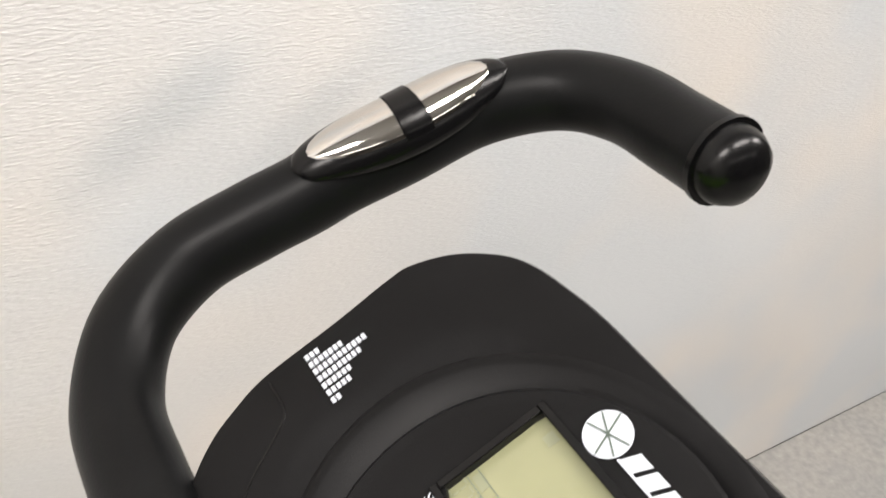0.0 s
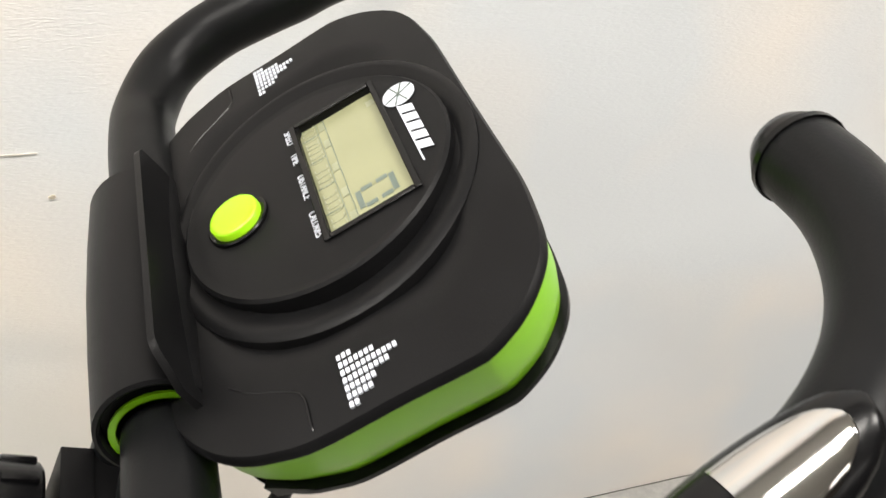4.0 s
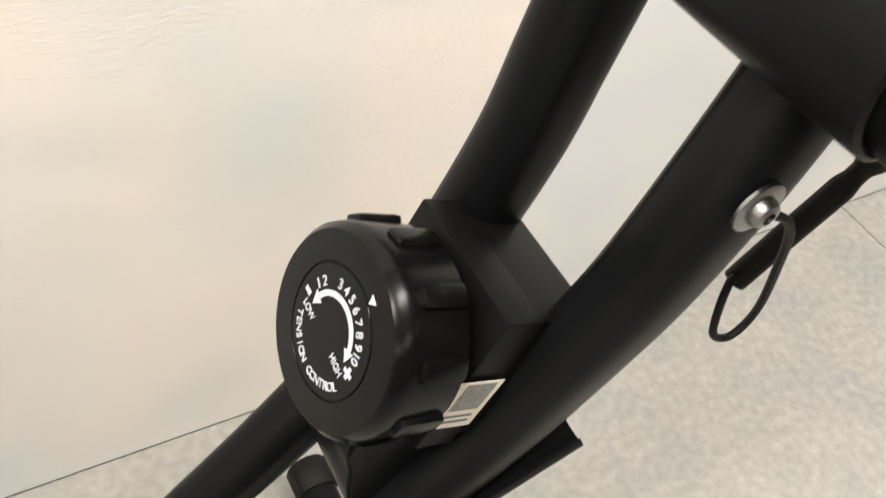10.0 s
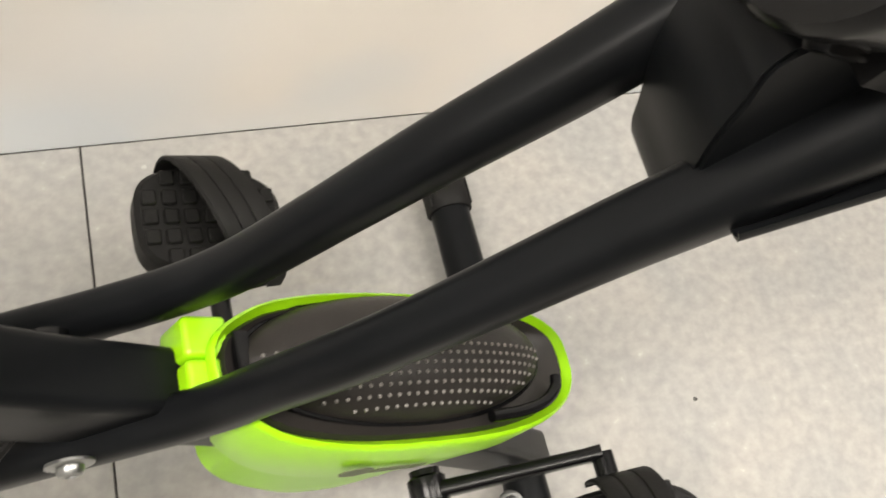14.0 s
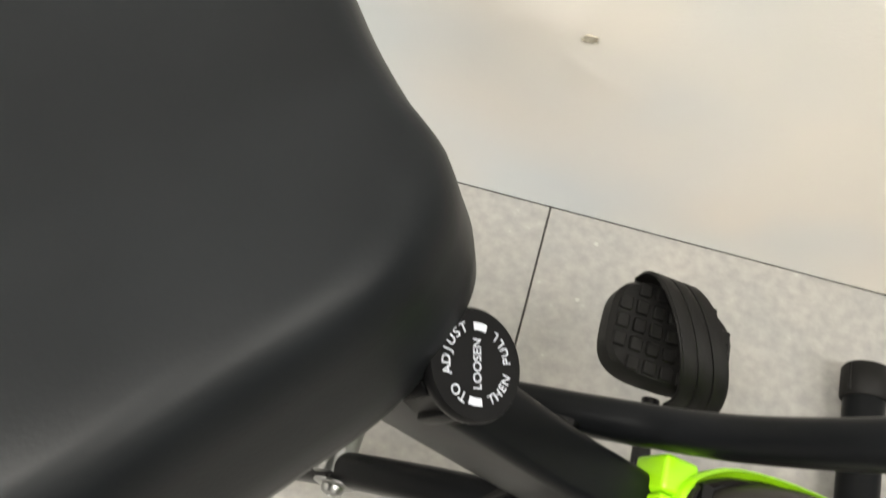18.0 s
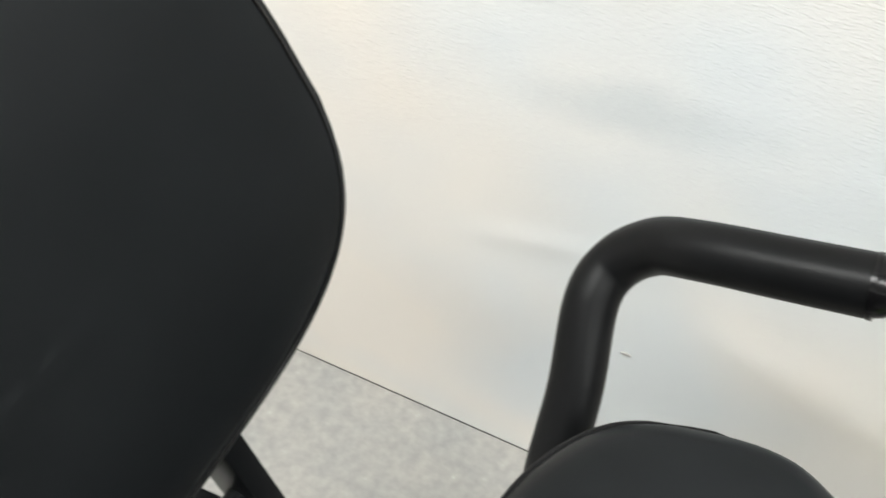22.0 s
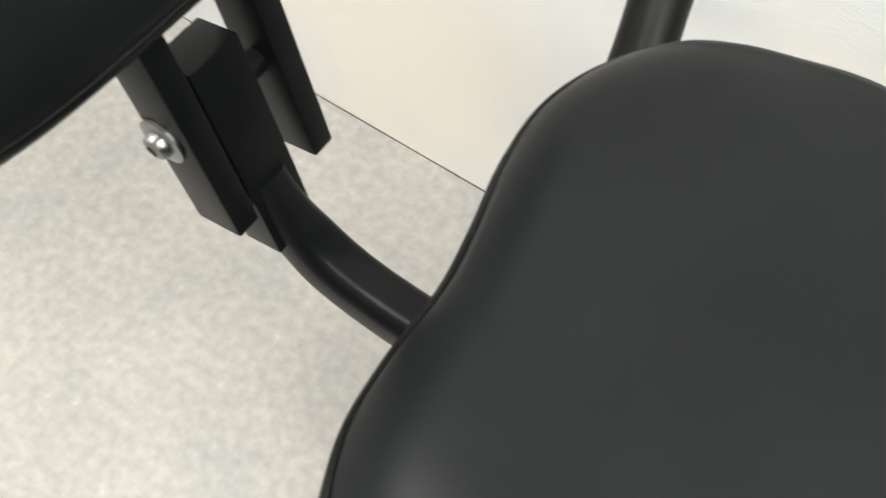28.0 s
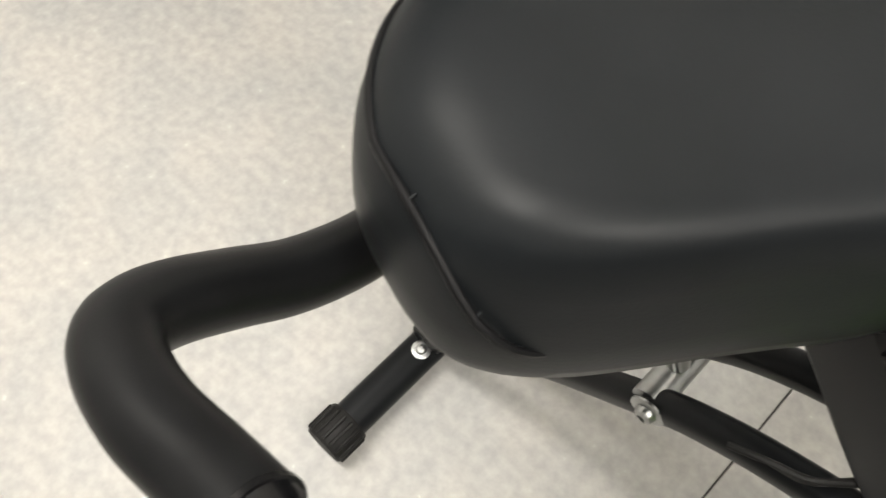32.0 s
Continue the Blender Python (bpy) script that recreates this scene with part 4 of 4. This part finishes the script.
def pedal(e, sy, tilt, slant):
    F = Matrix.Translation(e + Vector((0, sy * 0.066, 0) if sy < 0 else (0, 0.122, 0.012))) @ pose(0, 0, 0, 0, tilt, 0)
    out = []
    for k in range(40):
        a = 2 * math.pi * k / 40
        c, s = math.cos(a), math.sin(a)
        out.append((math.copysign(abs(c) ** 0.75, c) * 0.054, math.copysign(abs(s) ** 0.6, s) * 0.046 * (1 - 0.18 * (c + 1) / 2)))
    rows = [[F @ Vector((x * k, y * k, z)) for x, y in out] for k, z in ((0.9, -0.013), (1.0, -0.009), (1.0, 0.009), (0.93, 0.013))]
    pe = part("pedal", layers(rows), M_RUBBER, BIKE, "black rubber pedal with a strap")
    for i in range(-3, 4):
        for j in range(-2, 3):
            if abs(i) == 3 and abs(j) == 2:
                continue
            part("tread", block((0.0145 * i - 0.0054, 0.0160 * j - 0.0060, 0.012), (0.0145 * i + 0.0054, 0.0160 * j + 0.0060, 0.0158), 0.0012, F, 1), M_RUBBER, pe)
    for w0, w1, lift in ((-0.0195, 0.0195, 0.0), (-0.0190, -0.0072, 0.0014), (-0.0059, 0.0059, 0.0014), (0.0072, 0.0190, 0.0014)):
        mid = 0.5 * (w0 + w1)
        pts = [F @ Vector((0.008 + mid - slant * math.cos(radians(g)), (0.049 + lift * 0.5) * math.cos(radians(g)), -0.002 + (0.046 + lift) * math.sin(radians(g)) ** 0.8 if 0 < g < 180 else -0.006)) for g in range(-8, 189, 7)]
        part("strap", sweep(pts, ring_profile(w1 - w0, 0.0026, 0.0010, 2), F.to_3x3() @ Vector((1, 0, 0))), M_RUBBER, pe, "ribbed rubber foot strap")


pedal(crank(-1), -1, -8, 0.004)
pedal(crank(1), 1, 12, 0.022)

# feet
def foot(x, y0, y1, r, z, ribbed, label):
    f = part("foot_tube", sweep([Vector((x, y0, z)), Vector((x, y1, z))], circle(r, 26), (1, 0, 0)), M_PAINT, BIKE, label)
    for y, s in ((y0, 1), (y1, -1)):
        m = Matrix.Translation((x, y + s * 0.034, z)) @ pose(0, 0, 0, 90 * s)
        part("foot_cap", lathe([(r + 0.0022, 0), (r + 0.0038, 0.002), (r + 0.0042, 0.036), (r + 0.001, 0.040)], m, 32), M_RUBBER, f, "ribbed black plastic end cap")
        for k in range(16 if ribbed else 3):
            a = 360 * k / (16 if ribbed else 3)
            part("cap_rib", block((-0.0022, r + 0.002, 0.004), (0.0022, r + 0.0058, 0.037), 0.001, m @ pose(0, 0, 0, 0, 0, a), 1), M_RUBBER, f)
    return f


foot(-0.668, -0.154, 0.178, 0.0215, 0.030, True, "black rear foot tube with ribbed caps")
foot(0.047, -0.270, 0.318, 0.0225, 0.030, False, "black front foot tube with end caps")
part("foot_bracket", block((-0.686, -0.008, 0.045), (-0.648, 0.054, 0.068), 0.004), M_PAINT, BIKE)
bolt(pose(-0.664, -0.016, 0.0505), 0.0062, "foot_bolt")
bolt(pose(0.020, -0.045, 0.052), 0.0075, "foot_bolt")

# seat: soft over the front and the sides, a piped edge round the back
SEAT_EDGE = [(-0.391, 0.012), (-0.390, 0.032), (-0.399, 0.051), (-0.418, 0.068), (-0.437, 0.089), (-0.456, 0.114), (-0.479, 0.140), (-0.500, 0.156), (-0.522, 0.165), (-0.550, 0.167), (-0.580, 0.160), (-0.606, 0.144), (-0.626, 0.114), (-0.635, 0.082), (-0.633, 0.050), (-0.626, 0.020), (-0.621, -0.010),
             (-0.621, -0.045), (-0.617, -0.082), (-0.603, -0.113), (-0.579, -0.136), (-0.552, -0.146), (-0.524, -0.147), (-0.501, -0.139), (-0.480, -0.122), (-0.461, -0.099), (-0.444, -0.076), (-0.426, -0.053), (-0.411, -0.034), (-0.398, -0.012)]
SEAT = closed_curve([(x, y, 0) for x, y in SEAT_EDGE], 4)


def smooth(t):
    t = min(1.0, max(0.0, t))
    return t * t * (3 - 2 * t)


def seat_row(k_soft, z_soft, k_edge, z_edge):
    """One outline of the saddle, mixed from a soft front and an edged back."""
    out = []
    for p in SEAT:
        e = smooth((-0.505 - p.x) / 0.06)
        k, z = k_soft + (k_edge - k_soft) * e, z_soft + (z_edge - z_soft) * e
        x, y = -0.515 + (p.x + 0.515) * k, 0.010 + (p.y - 0.010) * k
        if z > 0.66:
            z += 0.002 * smooth((x + 0.52) / 0.14) - 0.005 * smooth((x + 0.65) / 0.06) * (1 - smooth(abs(y) / 0.09)) * smooth((-0.45 - x) / 0.06)
        out.append(Vector((x, y, z)))
    return out


seat = part("seat", layers([seat_row(*r) for r in ((0.86, 0.630, 0.90, 0.636), (0.97, 0.633, 0.985, 0.638), (1.055, 0.641, 1.014, 0.646), (1.074, 0.655, 1.022, 0.660), (1.055, 0.674, 1.015, 0.676), (1.025, 0.690, 1.005, 0.6885), (1.005, 0.702, 1.0, 0.6925), (0.985, 0.7125, 0.988, 0.6985), (0.958, 0.7203, 0.968, 0.7065), (0.922, 0.7262, 0.940, 0.7145), (0.867, 0.7303, 0.89, 0.7215), (0.79, 0.7320, 0.82, 0.7270), (0.67, 0.732, 0.73, 0.7300), (0.55, 0.732, 0.62, 0.7310), (0.40, 0.7315, 0.45, 0.7315), (0.22, 0.7315, 0.25, 0.7315), (0.03, 0.7315, 0.03, 0.7315))]), M_LEATHER, BIKE, "wide black leatherette saddle")
edge = []
for p in SEAT:
    if p.x < -0.566:
        near = max(smooth((-0.02 - p.y) / 0.09), 0.62 * smooth((p.y - 0.01) / 0.08) * smooth((-0.566 - p.x) / 0.025))
        k = 1.0 - 0.042 * near
        edge.append(Vector((-0.515 + (p.x + 0.515) * k, 0.010 + (p.y - 0.010) * k, 0.694 + 0.0165 * near)))
pip = [Vector(q) for q in ((-0.492, 0.1620, 0.660), (-0.515, 0.1720, 0.673), (-0.535, 0.1730, 0.684), (-0.552, 0.1705, 0.691))] + edge
pip += [Vector(q) for q in ((-0.548, -0.1410, 0.7125), (-0.527, -0.1465, 0.7045), (-0.507, -0.1495, 0.690), (-0.492, -0.1435, 0.676), (-0.484, -0.1330, 0.668))]
part("piping", sweep(curve_points(pip, 2), circle(0.0020, 8), (0, 0, 0)), M_PLASTIC, seat, "sewn piping edge")
rng = random.Random(7)
for q in pip[1::2]:
    out = Vector((q.x + 0.515, q.y - 0.010, 0)).normalized()
    part("stitch_pucker", sweep([q - out * 0.001 + Vector((0, 0, 0.0010)), q - out * (0.003 + 0.002 * rng.random()) + Vector((0, 0, 0.0020))], circle(0.0008, 6), (0, 0, 0)), M_LEATHER, seat)
part("seat_board", block((-0.56, -0.06, 0.617), (-0.46, 0.07, 0.636), 0.004), M_PAINT, seat)
part("seat_bracket", block((-0.55, -0.030, 0.600), (-0.46, 0.030, 0.620), 0.004), M_PAINT, BIKE)

# side handles beside the seat
SIDE_LEFT = [(-0.5348, 0.0, 0.5835), (-0.5742, 0.05, 0.5538), (-0.612, 0.1023, 0.5398), (-0.630, 0.1656, 0.5585), (-0.6365, 0.2176, 0.5961), (-0.6465, 0.2632, 0.6306), (-0.640, 0.2862, 0.6475), (-0.6191, 0.291, 0.6711), (-0.5908, 0.2824, 0.6918), (-0.5435, 0.2782, 0.707), (-0.500, 0.2761, 0.719)]
SIDE_RIGHT = [(-0.5368, 0.0129, 0.5872), (-0.5707, -0.0346, 0.5593), (-0.598, -0.083, 0.5530), (-0.6013, -0.134, 0.5758), (-0.6053, -0.1645, 0.5928), (-0.6103, -0.1894, 0.6132), (-0.6128, -0.212, 0.6343), (-0.6115, -0.2275, 0.648), (-0.6055, -0.239, 0.658), (-0.5905, -0.246, 0.6655), (-0.5661, -0.2495, 0.6735), (-0.5364, -0.248, 0.681), (-0.5086, -0.247, 0.691)]
for side_path in (SIDE_LEFT, SIDE_RIGHT):
    ln = curve_points(side_path, 7)
    sh = part("side_handle", sweep(ln, circle(0.0183, 24), (0, 0, 0)), M_FOAM, BIKE, "bent side handle with black foam grip")
    d = (ln[-1] - ln[-2]).normalized()
    m = Matrix.Translation(ln[-1]) @ d.to_track_quat("Z", "Y").to_matrix().to_4x4()
    part("end_cap", lathe([(0.0188, -0.002), (0.0188, 0.0008), (0.0174, 0.001), (0.0160, 0.006), (0.0132, 0.0105), (0.0085, 0.0135), (0.003, 0.0148)], m), M_GLOSS, sh, "domed glossy end cap")

# backrest and its post
post = curve_points([(-0.50, 0.008, 0.600), (-0.56, 0.0095, 0.598), (-0.62, 0.0110, 0.592), (-0.665, 0.0120, 0.590), (-0.697, 0.0120, 0.597), (-0.717, 0.0115, 0.613), (-0.7275, 0.0090, 0.635), (-0.7340, 0.0080, 0.660)], 6)
part("backrest_post", sweep(post, ring_profile(0.0275, 0.031, 0.009), size=[1.0 - 0.30 * max(0.0, (p.z - 0.60) / 0.06) for p in post]), M_PAINT, BIKE, "curved black backrest post")
BF = axes((-0.7345, 0.0, 0.648), (0.977, 0, 0.21), (-0.21, 0, 0.977))
part("post_block", block((-0.0115, -0.006, -0.032), (0.0115, 0.022, 0.084), 0.0012, BF), M_PAINT, BIKE, "square black top end of the backrest post")
for y in (-0.0145, 0.0395):
    part("backrest_bar", block((-0.0135, y - 0.0065, 0.0), (0.0135, y + 0.0065, 0.150), 0.0015, BF), M_PAINT, BIKE, "flat black backrest bar")
    part("spacer_washer", lathe([(0.006, -0.010), (0.006, 0.010)], BF @ pose(0, 0.5 * (y + 0.0125) + (0.002 if y > 0 else -0.002), 0.056, 90), 18), M_PAINT, BIKE)
bolt(BF @ pose(-0.004, -0.0212, 0.056, 90), 0.0065)

# the pad: wider than high, its ends bent forward round the back
PT = math.radians(22.9)
PD = Vector((-math.sin(PT), 0, math.cos(PT)))
PN = Vector((math.cos(PT), 0, math.sin(PT)))
PC = Vector((-0.7813, -0.0066, 0.8495))


def pad_row(inset, off, n=88):
    """One outline of the pad, inset from its edge and set off along its normal."""
    out = []
    for k in range(n):
        a = 2 * math.pi * k / n
        c, s = math.cos(a), math.sin(a)
        power = 4.0 if s > 0 else 2.8
        v = math.copysign(abs(s) ** (2 / power), s) * max(0.004, (0.1200 if s > 0 else 0.0965) - inset)
        half = max(0.004, 0.155 - 0.010 * max(0.0, -v) / 0.09 - inset)
        u = math.copysign(abs(c) ** (2 / power), c) * half
        out.append(PC + Vector((0, u, 0)) + PD * v + PN * (off + 0.036 * (u / 0.17) ** 2))
    return out


pad = part("backrest", layers([pad_row(*r) for r in ((0.06, -0.020), (0.025, -0.0195), (0.012, -0.0175), (0.004, -0.011), (0.0, -0.002), (0.0005, 0.005), (0.002, 0.0100), (0.0048, 0.0138), (0.0066, 0.0146), (0.0074, 0.0134), (0.0082, 0.0150), (0.014, 0.0180), (0.03, 0.0220), (0.05, 0.0245), (0.07, 0.0255), (0.087, 0.0255), (0.11, 0.0255), (0.13, 0.0255), (0.149, 0.0255))]), M_LEATHER, BIKE, "padded black leatherette backrest")
ring = pad_row(0.0074, 0.0142)
part("piping", sweep(ring + [ring[0]], circle(0.0011, 8), tuple(PN), caps=False), M_GLOSS, pad, "sewn piping edge")

# ---- floor tiles ----
TX = [-0.342 - 1.472 * k for k in (2, 1, 0, -1, -2, -3)]
TY = [YN, YN - 1.442, YN - 2 * 1.442, YN - 3 * 1.442]
for a, b in zip(TX, TX[1:]):
    for c, d in zip(TY, TY[1:]):
        lo = (max(a, XW) + 0.0012, max(d, YS) + 0.0012, -0.004)
        hi = (min(b, XE) - 0.0012, c - 0.0012, 0.0)
        if hi[0] > lo[0] and hi[1] > lo[1]:
            part("floor_tile", block(lo, hi, 0.0006, None, 1), M_FLOOR, floor_base, smooth=False)
for k, (x, y) in enumerate(((-0.277, 0.404), (-0.284, 0.325), (0.283, 0.026), (-0.374, 0.050), (-0.15, -0.12))):
    q = [(0.003 * math.cos(a) * (0.7 + 0.5 * ((k + i) % 3) / 2), 0.0026 * math.sin(a)) for i, a in enumerate([2 * math.pi * j / 9 for j in range(9)])]
    flat("floor_speck", q, pose(x, y, 0.0002), M_CEIL if k < 2 else M_JOINT, floor_base)
